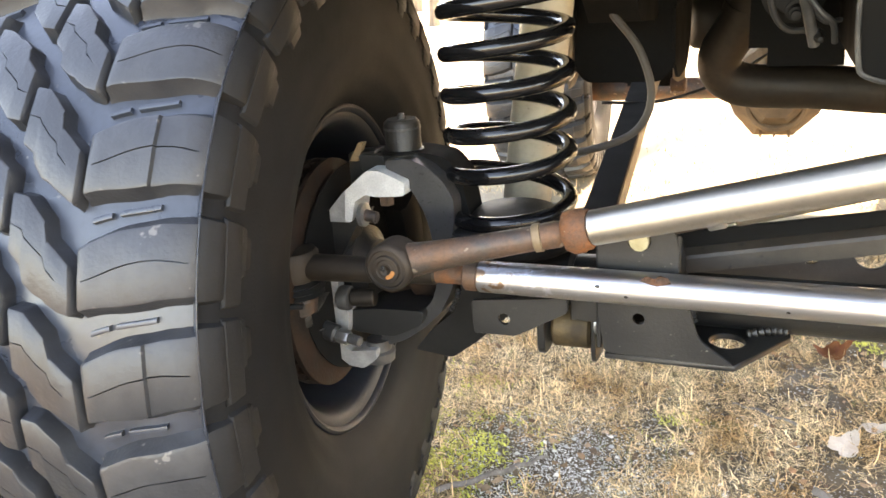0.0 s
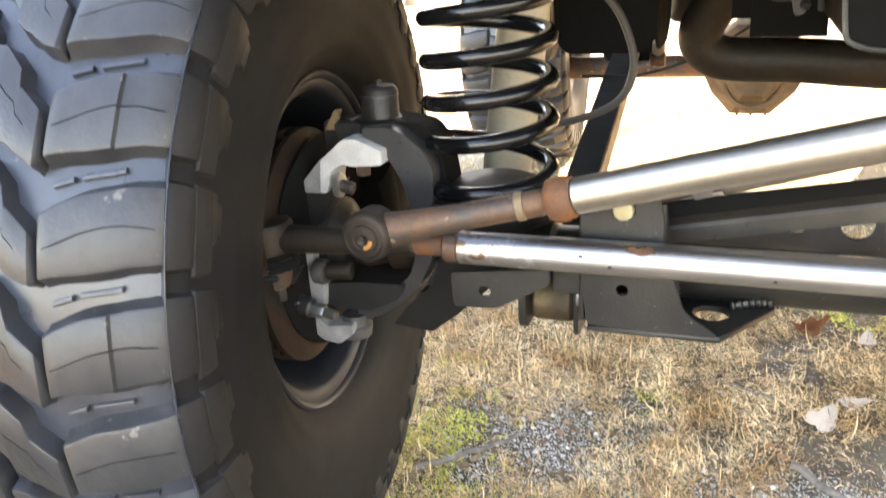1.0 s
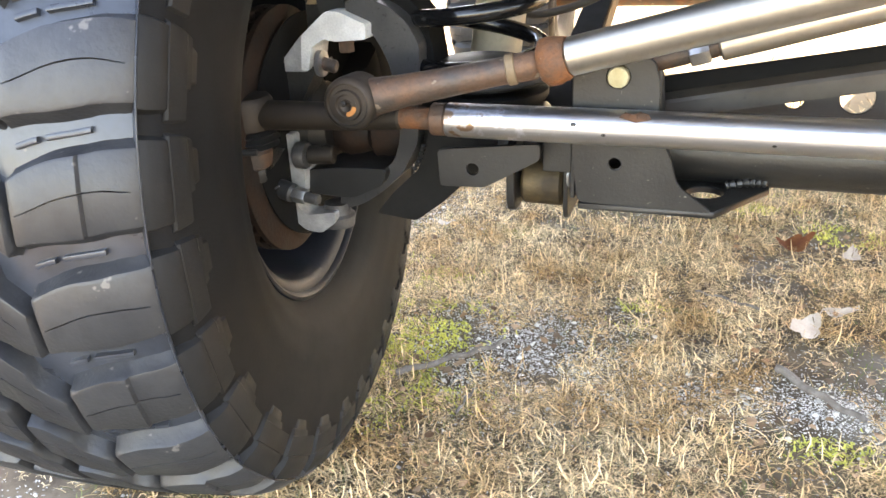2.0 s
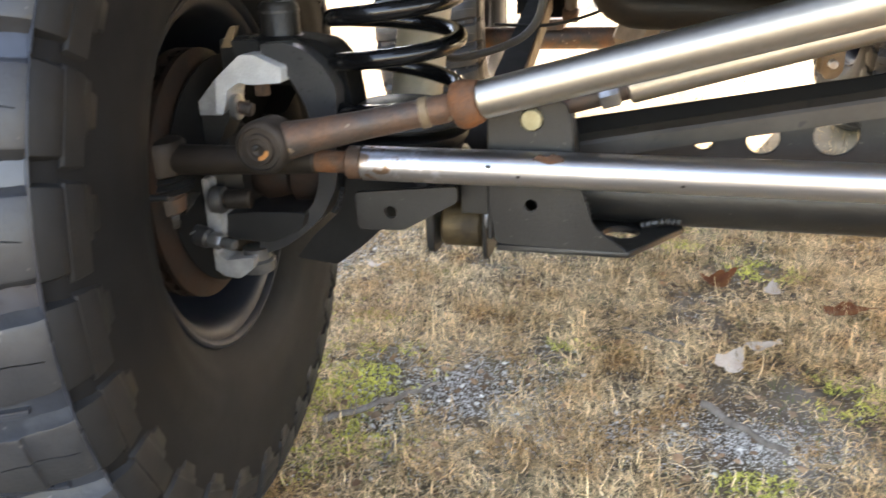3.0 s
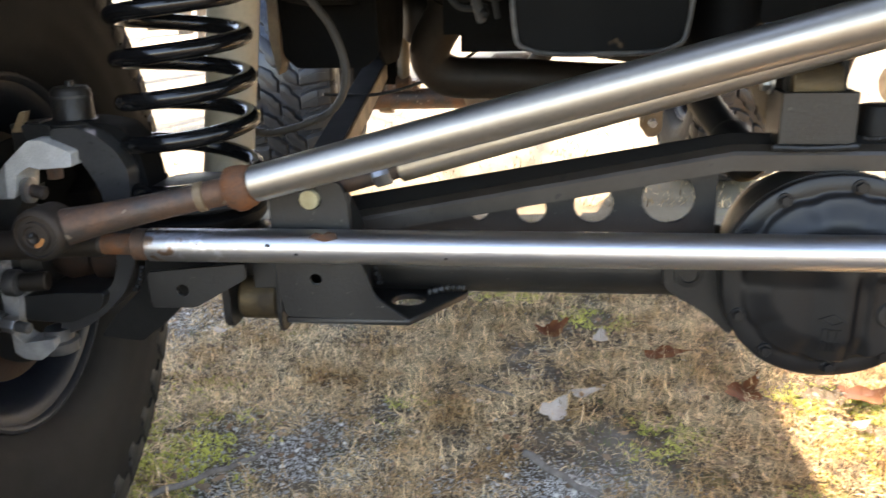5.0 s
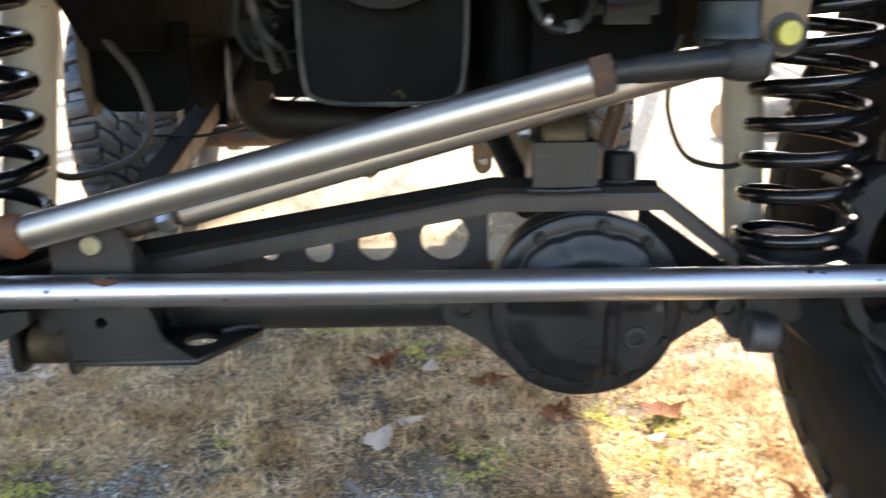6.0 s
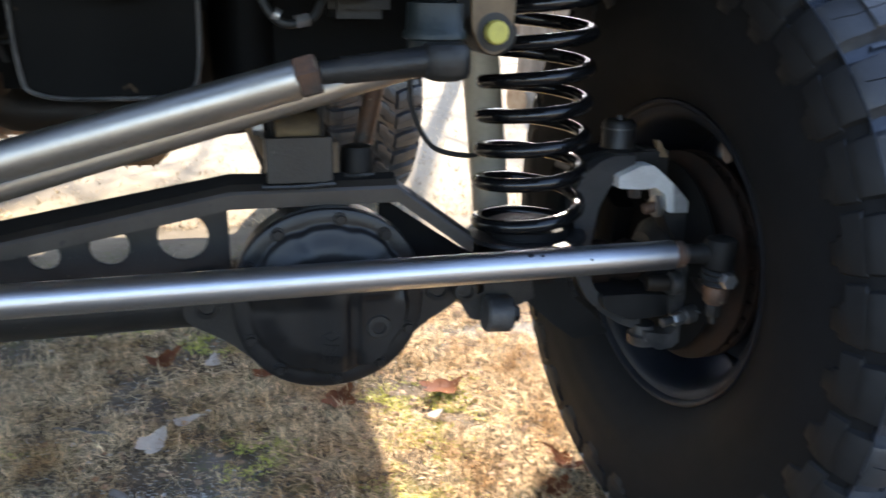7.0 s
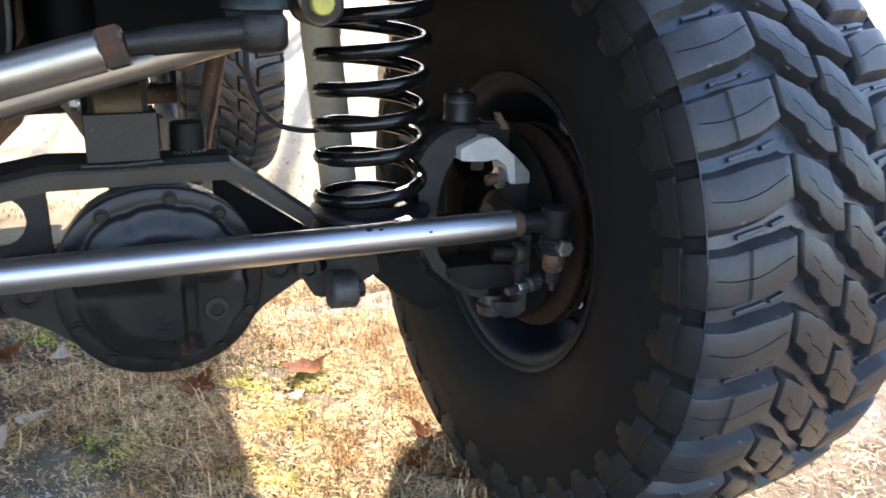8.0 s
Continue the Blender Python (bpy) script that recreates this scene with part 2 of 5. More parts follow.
def thing(name, base, label, category, group="", kind=""):
    """An Empty at the base of a thing; its parts are given in world metres."""
    e = new(name)
    e.empty_display_size = 0.05
    e.location = base
    ROOT[e] = Vector(base)
    return tagged(e, label, category, group, kind)


def part(name, bm, mat, parent=None, label="", smooth=40.0):
    me = bpy.data.meshes.new(name)
    if parent is not None:
        bmesh.ops.translate(bm, verts=bm.verts, vec=-ROOT[parent])
    bmesh.ops.recalc_face_normals(bm, faces=bm.faces)
    for f in bm.faces:
        f.smooth = True
    for e in bm.edges:
        if len(e.link_faces) == 2 and e.calc_face_angle(0) > radians(smooth):
            e.smooth = False
    bm.to_mesh(me)
    bm.free()
    me.materials.append(M[mat])
    ob = new(name, me)
    if parent is not None:
        ob.parent = parent
        ROOT[ob] = ROOT[parent]
    if label:
        ob["label"] = label
    return ob


def frame_of(d):
    d = Vector(d).normalized()
    up = Vector((0, 0, 1)) if abs(d.z) < 0.9 else Vector((0, 1, 0))
    u = d.cross(up).normalized()
    return d, u, u.cross(d).normalized()


def loft(rings, bm=None, closed=False, caps=True):
    """Skin of rings of points."""
    bm = bm or bmesh.new()
    vs = [[bm.verts.new(p) for p in r] for r in rings]
    n = len(vs[0])
    for a, b in zip(vs, vs[1:] + ([vs[0]] if closed else [])):
        for i in range(n):
            bm.faces.new((a[i], a[(i + 1) % n], b[(i + 1) % n], b[i]))
    if caps and not closed:
        bm.faces.new(vs[0][::-1])
        bm.faces.new(vs[-1])
    return bm


def lathe(origin, axis, prof, n=32, bm=None, closed=False, caps=True):
    """Turned solid: prof holds (along, radius)."""
    d, u, v = frame_of(axis)
    o = Vector(origin)
    rings = [[o + d * a + (u * math.cos(2 * math.pi * i / n) + v * math.sin(2 * math.pi * i / n)) * r for i in range(n)] for a, r in prof]
    return loft(rings, bm, closed, caps)


def rod(a, b, r, n=24, bev=0.002, r2=None, bm=None):
    """Round bar with chamfered ends."""
    a, b = Vector(a), Vector(b)
    h = (b - a).length
    r2 = r if r2 is None else r2
    return lathe(a, b - a, [(0, r - bev), (bev, r), (h - bev, r2), (h, r2 - bev)], n, bm)


def hexrod(a, b, r, bev=0.0015, bm=None, turn=0.0):
    """Hexagonal nut or bolt head."""
    a, b = Vector(a), Vector(b)
    d, u, v = frame_of(b - a)
    h = (b - a).length
    rings = []
    for s, k in ((0, 0.9), (bev, 1), (h - bev, 1), (h, 0.9)):
        rings.append([a + d * s + (u * math.cos(math.pi / 3 * i + turn) + v * math.sin(math.pi / 3 * i + turn)) * r * k for i in range(6)])
    return loft(rings, bm)


def sweep(points, r, n=12, bm=None, r_end=None):
    """Round tube along points."""
    P = [Vector(p) for p in points]
    rings, u = [], None
    for i, p in enumerate(P):
        d = (P[min(i + 1, len(P) - 1)] - P[max(i - 1, 0)]).normalized()
        if u is None:
            _, u, _ = frame_of(d)
        u = (u - d * u.dot(d)).normalized()
        v = d.cross(u)
        rr = r if r_end is None else r + (r_end - r) * i / (len(P) - 1)
        rings.append([p + (u * math.cos(2 * math.pi * k / n) + v * math.sin(2 * math.pi * k / n)) * rr for k in range(n)])
    return loft(rings, bm)


def smooth_path(pts, steps=8):
    """Catmull-Rom through a few points."""
    P = [Vector(p) for p in pts]
    P = [P[0] * 2 - P[1]] + P + [P[-1] * 2 - P[-2]]
    out = []
    for i in range(1, len(P) - 2):
        a, b, c, d = P[i - 1:i + 3]
        for k in range(steps):
            t = k / steps
            out.append(0.5 * ((2 * b) + (c - a) * t + (2 * a - 5 * b + 4 * c - d) * t * t + (3 * b - a - 3 * c + d) * t ** 3))
    return out + [P[-2]]


def bevel(bm, w, seg=2):
    edges = [e for e in bm.edges if len(e.link_faces) == 2 and e.calc_face_angle(0) > radians(30)]
    bmesh.ops.bevel(bm, geom=edges, offset=w, segments=seg, affect="EDGES", clamp_overlap=True)
    return bm


def box(lo, hi, bev=0.003, m=None):
    bm = bmesh.new()
    bmesh.ops.create_cube(bm, size=1)
    lo, hi = Vector(lo), Vector(hi)
    for v in bm.verts:
        v.co = Vector([(lo[i] + hi[i]) / 2 + v.co[i] * (hi[i] - lo[i]) for i in range(3)])
    if bev:
        bevel(bm, bev)
    if m is not None:
        bmesh.ops.transform(bm, matrix=m, verts=bm.verts)
    return bm


def plate(outline, holes, place, thick, bev=0.0012):
    """A sheet cut to an outline (2D points) with round holes (x, y, radius); place turns (u, v, w) into a point, w being the depth."""
    bm = bmesh.new()
    loops = [outline] + [[(x + r * math.cos(-2 * math.pi * i / 20), y + r * math.sin(-2 * math.pi * i / 20)) for i in range(20)] for x, y, r in holes]
    edges = []
    for lp in loops:
        vs = [bm.verts.new((u, v, 0)) for u, v in lp]
        edges += [bm.edges.new((vs[i], vs[(i + 1) % len(vs)])) for i in range(len(vs))]
    bmesh.ops.triangle_fill(bm, use_beauty=True, use_dissolve=False, edges=edges)
    bmesh.ops.recalc_face_normals(bm, faces=bm.faces)
    ext = bmesh.ops.extrude_face_region(bm, geom=list(bm.faces))
    bmesh.ops.translate(bm, verts=[g for g in ext["geom"] if isinstance(g, bmesh.types.BMVert)], vec=(0, 0, thick))
    if bev:
        rim = [e for e in bm.edges if len(e.link_faces) == 2 and e.calc_face_angle(0) > radians(50)]
        bmesh.ops.bevel(bm, geom=rim, offset=bev, segments=1, affect="EDGES", clamp_overlap=True)
    for v in bm.verts:
        v.co = Vector(place(*v.co))
    return bm


def rounded(pts, r=0.01, n=4):
    """Rounds the corners of a 2D outline."""
    out = []
    for i, p in enumerate(pts):
        p, a, b = Vector(p), Vector(pts[i - 1]), Vector(pts[(i + 1) % len(pts)])
        k = min(r, (a - p).length * 0.45, (b - p).length * 0.45)
        s, e = p + (a - p).normalized() * k, p + (b - p).normalized() * k
        for j in range(n + 1):
            t = j / n
            out.append(tuple(s * (1 - t) ** 2 + p * 2 * t * (1 - t) + e * t * t))
    return out


def bolt(parent, at, d, r, h, mat="zinc", name="bolt", washer=True, turn=0.3):
    """Hex head with a washer face, looking along d."""
    at, d = Vector(at), Vector(d).normalized()
    bm = hexrod(at + d * 0.001, at + d * h, r, r * 0.12, turn=turn)
    if washer:
        rod(at - d * 0.002, at + d * 0.0018, r * 1.35, 20, 0.0005, bm=bm)
    return part(name, bm, mat, parent)


def weld_bead(parent, pts, r=0.003, mat="axle"):
    """A ripple of weld along a seam."""
    P = smooth_path(pts, 10)
    bm = bmesh.new()
    rings = []
    for i, p in enumerate(P):
        d, u, v = frame_of(P[min(i + 1, len(P) - 1)] - P[max(i - 1, 0)])
        rr = r * (1 + 0.3 * math.sin(i * 2.1))
        rings.append([p + (u * math.cos(k * math.pi / 4) + v * math.sin(k * math.pi / 4)) * rr for k in range(8)])
    return part("weld_bead", loft(rings, bm), mat, parent)

# ---- ground ----
def ground_height(x, y):
    return 0.012 * noise.noise((x * 1.7, y * 1.7, 0.3)) + 0.006 * noise.noise((x * 7, y * 7, 1.3))


def build_ground():
    bm = bmesh.new()
    xs = [-400, -120, -40, -14, -6, -3] + [-1.6 + 0.06 * i for i in range(68)] + [3.4, 5, 9, 20, 50, 130, 400]
    ys = [-300, -80, -20, -6, -2, -0.8] + [0.06 * i for i in range(70)] + [4.6, 5.4, 6.5, 8, 11, 16, 26, 45, 90, 200, 500]
    rows = []
    for y in ys:
        rows.append([bm.verts.new((x, y, ground_height(x, y) if abs(x) < 4 and -1 < y < 5 else 0)) for x in xs])
    for a, b in zip(rows, rows[1:]):
        for i in range(len(xs) - 1):
            bm.faces.new((a[i], a[i + 1], b[i + 1], b[i]))
    ob = part("ground", bm, "ground", smooth=180)
    return tagged(ob, "shaded gravelly soil with thin dry winter grass and moss", "ground", kind="structure")


build_ground()

# ---- wheels ----
def smoothstep(a, b, v):
    t = min(1, max(0, (v - a) / (b - a)))
    return t * t * (3 - 2 * t)


RT = 0.50
# tread blocks of two pitches, as quiet tyres have
PITCHES = (12.5, 185 / 18)
LUGS = [(12.5 * i, PITCHES[0]) for i in range(14)] + [(175 + PITCHES[1] * i, PITCHES[1]) for i in range(18)]
PROFILE = [(0, .476), (.08, .474), (.147, .469), (.174, .460), (.189, .444), (.195, .415), (.198, .36), (.194, .312), (.184, .276), (.168, .252), (.156, .241), (.151, .237)]
OFF = 0.035
ARC = [0.0]
for (a0, r0), (a1, r1) in zip(PROFILE, PROFILE[1:]):
    ARC.append(ARC[-1] + math.hypot(a1 - a0, r1 - r0))


def tyre_point(s, v, h):
    """A point of the tyre: s along the section from the crown, v round it at the tread, h above the carcass."""
    k, sign = abs(s), 1 if s >= 0 else -1
    i = max(j for j in range(len(ARC) - 1) if ARC[j] <= k) if k < ARC[-1] else len(ARC) - 2
    t = (k - ARC[i]) / (ARC[i + 1] - ARC[i])
    (a0, r0), (a1, r1) = PROFILE[i], PROFILE[i + 1]
    dx, dr = a1 - a0, r1 - r0
    q = math.hypot(dx, dr)
    # soften the normal towards the neighbouring segments
    j = min(i + 1, len(PROFILE) - 2) if t > 0.5 else max(i - 1, 0)
    ex, er = PROFILE[j + 1][0] - PROFILE[j][0], PROFILE[j + 1][1] - PROFILE[j][1]
    e = math.hypot(ex, er)
    w = abs(t - 0.5)
    nx, nr = -dr / q * (1 - w) - er / e * w, dx / q * (1 - w) + ex / e * w
    a, r = a0 + dx * t + nx * h, r0 + dr * t + nr * h
    f = v / RT
    return Vector((sign * a, r * math.cos(f), r * math.sin(f)))


def lug(bm, stations, chamfer=0.0026, taper=0.0025, sipe=None):
    """A rubber block with rounded edges: stations hold (s, v0, v1, height); sipe gives a slit's depth along s."""
    rings = []
    for s, v0, v1, h in stations:
        c = min(chamfer, (v1 - v0) * 0.2, h * 0.4)
        ring = [tyre_point(s, v0 - taper, -0.002), tyre_point(s, v0 - taper * .35, h * .3), tyre_point(s, v0, h - c), tyre_point(s, v0 + c * .3, h - c * .3), tyre_point(s, v0 + c, h)]
        if sipe:
            d, m = sipe(s), (v0 + v1) / 2 + 0.0035 * math.sin((s - .06) * 62)
            ring += [tyre_point(s, m - .0008, h), tyre_point(s, m - .0005, h - d), tyre_point(s, m + .0005, h - d), tyre_point(s, m + .0008, h)]
        ring += [tyre_point(s, v1 - c, h), tyre_point(s, v1 - c * .3, h - c * .3), tyre_point(s, v1, h - c), tyre_point(s, v1 + taper * .35, h * .3), tyre_point(s, v1 + taper, -0.002)]
        rings.append(ring)
    return loft(rings, bm)


def lug_lean(s):
    """How far round a shoulder lug has swept at s: rising inwards, level at the shoulder."""
    return 0.27 * max(0, 0.122 - s) - 0.0016 * math.sin((s - .04) * 62)


def shoulder_lug(kind, wide):
    bm = bmesh.new()
    ss = [0.040, 0.0425, 0.047, 0.055, 0.063, 0.071, 0.080, 0.090, 0.1030, 0.1050, 0.112, 0.119, 0.1270, 0.1290, 0.134, 0.139, 0.1430, 0.1445]
    if kind:
        hh = [.013, .0175, .019, .019, .019, .019, .019, .019, .019, .0150, .0138, .0140, .0146, .0146, .0138, .0128, .0122, .0118]
    else:
        hh = [.013, .0175, .019, .019, .019, .019, .019, .019, .019, .0187, .0181, .0175, .0166, .0163, .0150, .0135, .0124, .0118]
    half = lambda s: wide * (0.0275 + 0.0055 * smoothstep(.04, .09, s))
    slit = lambda s: 0.005 * smoothstep(.052, .054, s) * (1 - smoothstep(.133, .136, s))
    lug(bm, [(s + OFF, lug_lean(s) - half(s), lug_lean(s) + half(s), h) for s, h in zip(ss, hh)], 0.0044, 0.0085, sipe=lambda s: slit(s - OFF))
    return bm


def centre_block(kind, wide):
    bm = bmesh.new()
    k = 0.0 if kind == 0 else 0.004
    st = [(0.0020, -0.046, -0.008 + k, 0.014), (0.0050, -0.049, -0.002 + k, 0.019), (0.018, -0.047, 0.010, 0.0195), (0.021, -0.046, 0.022 - k, 0.0195),
          (0.032, -0.036, 0.030, 0.0195), (0.042, -0.027, 0.034, 0.0195), (0.0455, -0.012, 0.037, 0.0195), (0.056, -0.004, 0.043, 0.0193), (0.068, 0.006, 0.046 + k, 0.019), (0.0715, 0.012, 0.045, 0.014)]
    lug(bm, [(s, a * wide * 1.10, c * wide * 1.10, h) for s, a, c, h in st], 0.0036, 0.0050, sipe=lambda s: 0.004 * smoothstep(.014, .015, s) * (1 - smoothstep(.052, .053, s)))
    return bm


def side_lug(ring, wide):
    bm = bmesh.new()
    if ring == 0:
        st = [(0.1440, -0.0385, 0.0375, 0.0105), (0.1460, -0.0385, 0.0375, 0.0110), (0.153, -0.0385, 0.0375, 0.0088), (0.161, -0.0380, 0.0370, 0.0066), (0.1690, -0.0375, 0.0365, 0.0064), (0.1712, -0.0370, 0.0360, 0.0050)]
    else:
        st = [(0.1700, -0.047, 0.039, 0.003), (0.1722, -0.047, 0.039, 0.0054), (0.182, -0.046, 0.039, 0.0046), (0.1950, -0.045, 0.038, 0.0038), (0.1956, -0.044, 0.010, 0.0038), (0.2040, -0.042, 0.008, 0.0030), (0.2044, -0.034, 0.002, 0.0029), (0.214, -0.031, 0.000, 0.0018), (0.2160, -0.030, -0.001, 0.0002)]
    lug(bm, [(s + OFF, a * wide, c * wide, h) for s, a, c, h in st], 0.0028, 0.004)
    return bm


def build_wheel(label):
    w = thing("wheel", (0, 0, 0), label, "wheel", "wheels of the vehicle")
    bm = bmesh.new()
    n = 96
    def skin(s0, s1, k, target):
        loft([[tyre_point(s0 + (s1 - s0) * j / k, 2 * math.pi * RT * i / n, 0) for i in range(n)] for j in range(k + 1)], target, caps=False)
    skin(-.1790, .1790, 36, bm)
    for sg in (1, -1):
        stations = [0.1790 + (ARC[-1] - 0.1790) * j / 24 for j in range(25)]
        wall = loft([[tyre_point(sg * s, 2 * math.pi * RT * i / n, 0) for i in range(n)] for s in stations], caps=False)
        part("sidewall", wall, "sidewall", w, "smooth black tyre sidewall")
    # stone ejector bars in the grooves and the mould seam at the shoulder
    for i, (f0, step) in enumerate(LUGS):
        v = radians(f0 + (step + (step if i not in (13, 31) else 22.778 - step)) / 4) * RT
        for sg in (1, -1):
            for s0, s1 in ((0.047, 0.066), (0.074, 0.113)):
                st = [s0 + (s1 - s0) * q / 4 for q in range(5)]
                lug(bm, [(sg * (q + OFF), sg * lug_lean(q) + v - 0.0026, sg * lug_lean(q) + v + 0.0026, 0.0055) for q in st], 0.0008, 0.0006)
    for sg in (1, -1):
        loft([[tyre_point(sg * s, 2 * math.pi * RT * i / n, h) for i in range(n)] for s, h in ((.1786, -.001), (.1792, .0105), (.1798, .0122), (.1804, .0122), (.1811, .0102), (.1817, -.001))], bm, caps=False)
    tyre = part("tyre", bm, "groove", w, "black mud-terrain tyre, dusty")
    def place(name, data, f, mirror):
        ob = new(name, data)
        ob.parent = tyre
        ob.matrix_basis = Matrix.Rotation(radians(f), 4, "X") @ (Matrix.Rotation(math.pi, 4, "Y") if mirror else Matrix())
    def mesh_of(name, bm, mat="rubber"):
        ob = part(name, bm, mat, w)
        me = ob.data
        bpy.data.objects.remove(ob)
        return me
    for pitch in (PITCHES[0], PITCHES[1]):
        wide = pitch / 11.25
        for kind in (0, 1):
            sh, ce = mesh_of("tread_block", shoulder_lug(kind, wide)), mesh_of("tread_block", centre_block(kind, wide))
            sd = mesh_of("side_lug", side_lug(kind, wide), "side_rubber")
            for i, (f, step) in enumerate(LUGS):
                if step != pitch:
                    continue
                for mirror in (False, True):
                    if i % 2 == kind:
                        place("tread_block", sh, f, mirror)
                        place("tread_block", ce, f + (.25 * step if mirror else 0), mirror)
                    place("side_lug", sd, f + (.06 * step if kind else 0), mirror)
    rim = lathe((0, 0, 0), (1, 0, 0), [(-.152, .234), (-.146, .2385), (.146, .2385), (.152, .2395), (.1565, .2375), (.1570, .2335), (.154, .2295), (.149, .2275), (.147, .219), (.138, .211), (.120, .206), (.09, .204), (.03, .199), (.0, .196), (-.06, .20), (-.13, .212), (-.1525, .228)], 80, closed=True)
    part("rim", rim, "rim", w, "black wheel rim, dusty inside")
    disc = plate([(.1975 * math.cos(2 * math.pi * i / 64), .1975 * math.sin(2 * math.pi * i / 64)) for i in range(64)],
                 [(.160 * math.cos(2 * math.pi * i / 5), .160 * math.sin(2 * math.pi * i / 5), .019) for i in range(5)] + [(0, 0, .04)],
                 lambda u, v, t: (-.02 + t, u, v), 0.014, 0.003)
    part("wheel_disc", disc, "rim", w)
    part("hub_cap", lathe((-.04, 0, 0), (1, 0, 0), [(0, .02), (.005, .04), (.03, .041), (.05, .041)], 24), "steel_dark", w)
    part("valve_stem", rod((.13, .0, .2), (.163, 0, .194), 0.004, 10, 0.001), "boot", w)
    return w


WHEEL_Z = 0.487
wheel = build_wheel("black mud-terrain tyre on a black rim, standing on grass")
STEER_LEFT, STEER_RIGHT = 6.8, 4.0
wheel.matrix_basis = pose(-0.391, 1.129, WHEEL_Z + .003, 0, 0, STEER_LEFT) @ Matrix.Rotation(radians(82.9), 4, "X")
copy_thing(wheel, pose(1.459, 1.207, WHEEL_Z, 0, 0, 180 + STEER_RIGHT) @ Matrix.Rotation(radians(-238.5), 4, "X"))
copy_thing(wheel, pose(-0.535, 3.56, WHEEL_Z, 0, 0, 4))
copy_thing(wheel, pose(1.19, 3.72, WHEEL_Z, 0, 0, 184))

# ---- front axle ----
AX_Y, AX_Z = 1.185, 0.478
axle = thing("front_axle", (0.54, AX_Y, 0.36), "black-painted solid front axle with welded truss and differential", "axle")
part("axle_tube", rod((0.06, AX_Y, AX_Z), (0.66, AX_Y, AX_Z), 0.042, 40), "axle", axle)
part("axle_tube", rod((0.88, AX_Y + .005, AX_Z), (1.13, AX_Y + .058, AX_Z - .014), 0.042, 40), "axle", axle)
DX, DZ, CY = 0.778, 0.4895, 1.105


def cover_r(f, k=1.0):
    """Edge of the differential's flange at the angle f."""
    return k * (0.1235 + 0.0005 * math.cos(2 * f) - 0.0015 * math.cos(4 * f))


N = 72
ang = [2 * math.pi * i / N for i in range(N)]
hous = [(CY + .006, 1.0), (CY + .022, 1.0), (CY + .026, .93), (CY + .06, .96), (CY + .11, .86), (CY + .15, .62), (CY + .19, .42), (CY + .26, .36)]
part("housing", loft([[(DX + cover_r(f, k) * math.cos(f), y, DZ + cover_r(f, k) * math.sin(f)) for f in ang] for y, k in hous]), "axle", axle)


def cover_h(x, z):
    """Height of the cover's crown above its flange."""
    f = math.atan2(z, x)
    q = math.hypot(x, z) / cover_r(f)
    edge = 0.850 - 0.030 * max(0, math.cos(10 * f - 0.35)) ** 3
    if q >= edge:
        return 0.008
    dome = 0.013 + 0.009 * smoothstep(0.02, 0.30, edge - q)
    if z > 0:
        dome -= 0.006 * smoothstep(0.0, 0.10, z)
    low = 1 - smoothstep(-0.010, 0.030, z)
    dome -= 0.010 * low * (1 - smoothstep(-0.030, 0.014, x))
    dome -= 0.006 * low * smoothstep(0.016, 0.026, x) * (1 - smoothstep(0.034, 0.040, x))
    dome += (0.0185 - dome) * smoothstep(0.036, 0.042, x) * (1 - smoothstep(0.002, 0.012, z))
    return 0.008 + dome * smoothstep(0, 0.055, edge - q)


def build_cover():
    """Domed cover: flange, scalloped wall, sloped crown, a left pocket and a raised pad for the filler plug."""
    n = 120
    rings = []
    for j, q in enumerate([1.0, 1.0, 0.985] + [0.87 - 0.0145 * k for k in range(59)] + [0.008]):
        ring = []
        for i in range(n):
            f = 2 * math.pi * i / n
            x, z = cover_r(f) * q * math.cos(f), cover_r(f) * q * math.sin(f)
            ring.append((DX + x, CY - (0.0 if j == 0 else 0.0065 if j == 1 else cover_h(x, z)), DZ + z))
        rings.append(ring)
    return loft(rings)


cover = part("differential_cover", build_cover(), "cover", axle, "black cast differential cover", smooth=60)
part("filler_plug", lathe((0.838, CY - 0.0235, 0.455), (0, -1, 0), [(0, .016), (.004, .0165), (.006, .015), (.0062, .009), (.002, .0085), (.0018, .001)], 28), "steel_dark", cover)
for deg in (-156, -127, -87, -55, -24, 20, 50, 82, 124, 153):
    f = radians(deg)
    r = cover_r(f) - 0.0125
    bolt(cover, (DX + r * math.cos(f), CY - 0.009, DZ + r * math.sin(f)), (0, -1, 0), 0.0064, 0.0065, "cover", turn=deg * 0.03)
# raised casting mark: a diamond outline above bars
MX = -0.002
for dx, dz in ((-.007, -.060), (0, -.060), (.007, -.060), (-.007, -.076), (0, -.076), (.007, -.076)):
    quad = [(-.0022, -.006), (.0022, -.006), (.0022, .006), (-.0022, .006)]
    bar_mesh = loft([[(DX + MX + dx + u * k, CY - cover_h(MX + dx + u, dz + v) - lift, DZ + dz + v * k) for u, v in quad] for k, lift in ((1.2, -.002), (1, .0014), (.6, .0014))])
    part("mark_bar", bar_mesh, "cover", cover)
dia = [(math.cos(math.pi / 2 * i), math.sin(math.pi / 2 * i)) for i in range(4)]
part("mark_diamond", loft([[(DX + MX + u * k * .014, CY - cover_h(MX + u * k * .014, -.043 + v * k * .0075) - lift, DZ - .043 + v * k * .0075) for u, v in dia] for k, lift in ((1.1, -.002), (1.0, .0014), (.72, .0014), (.62, -.002))], caps=False), "cover", cover)

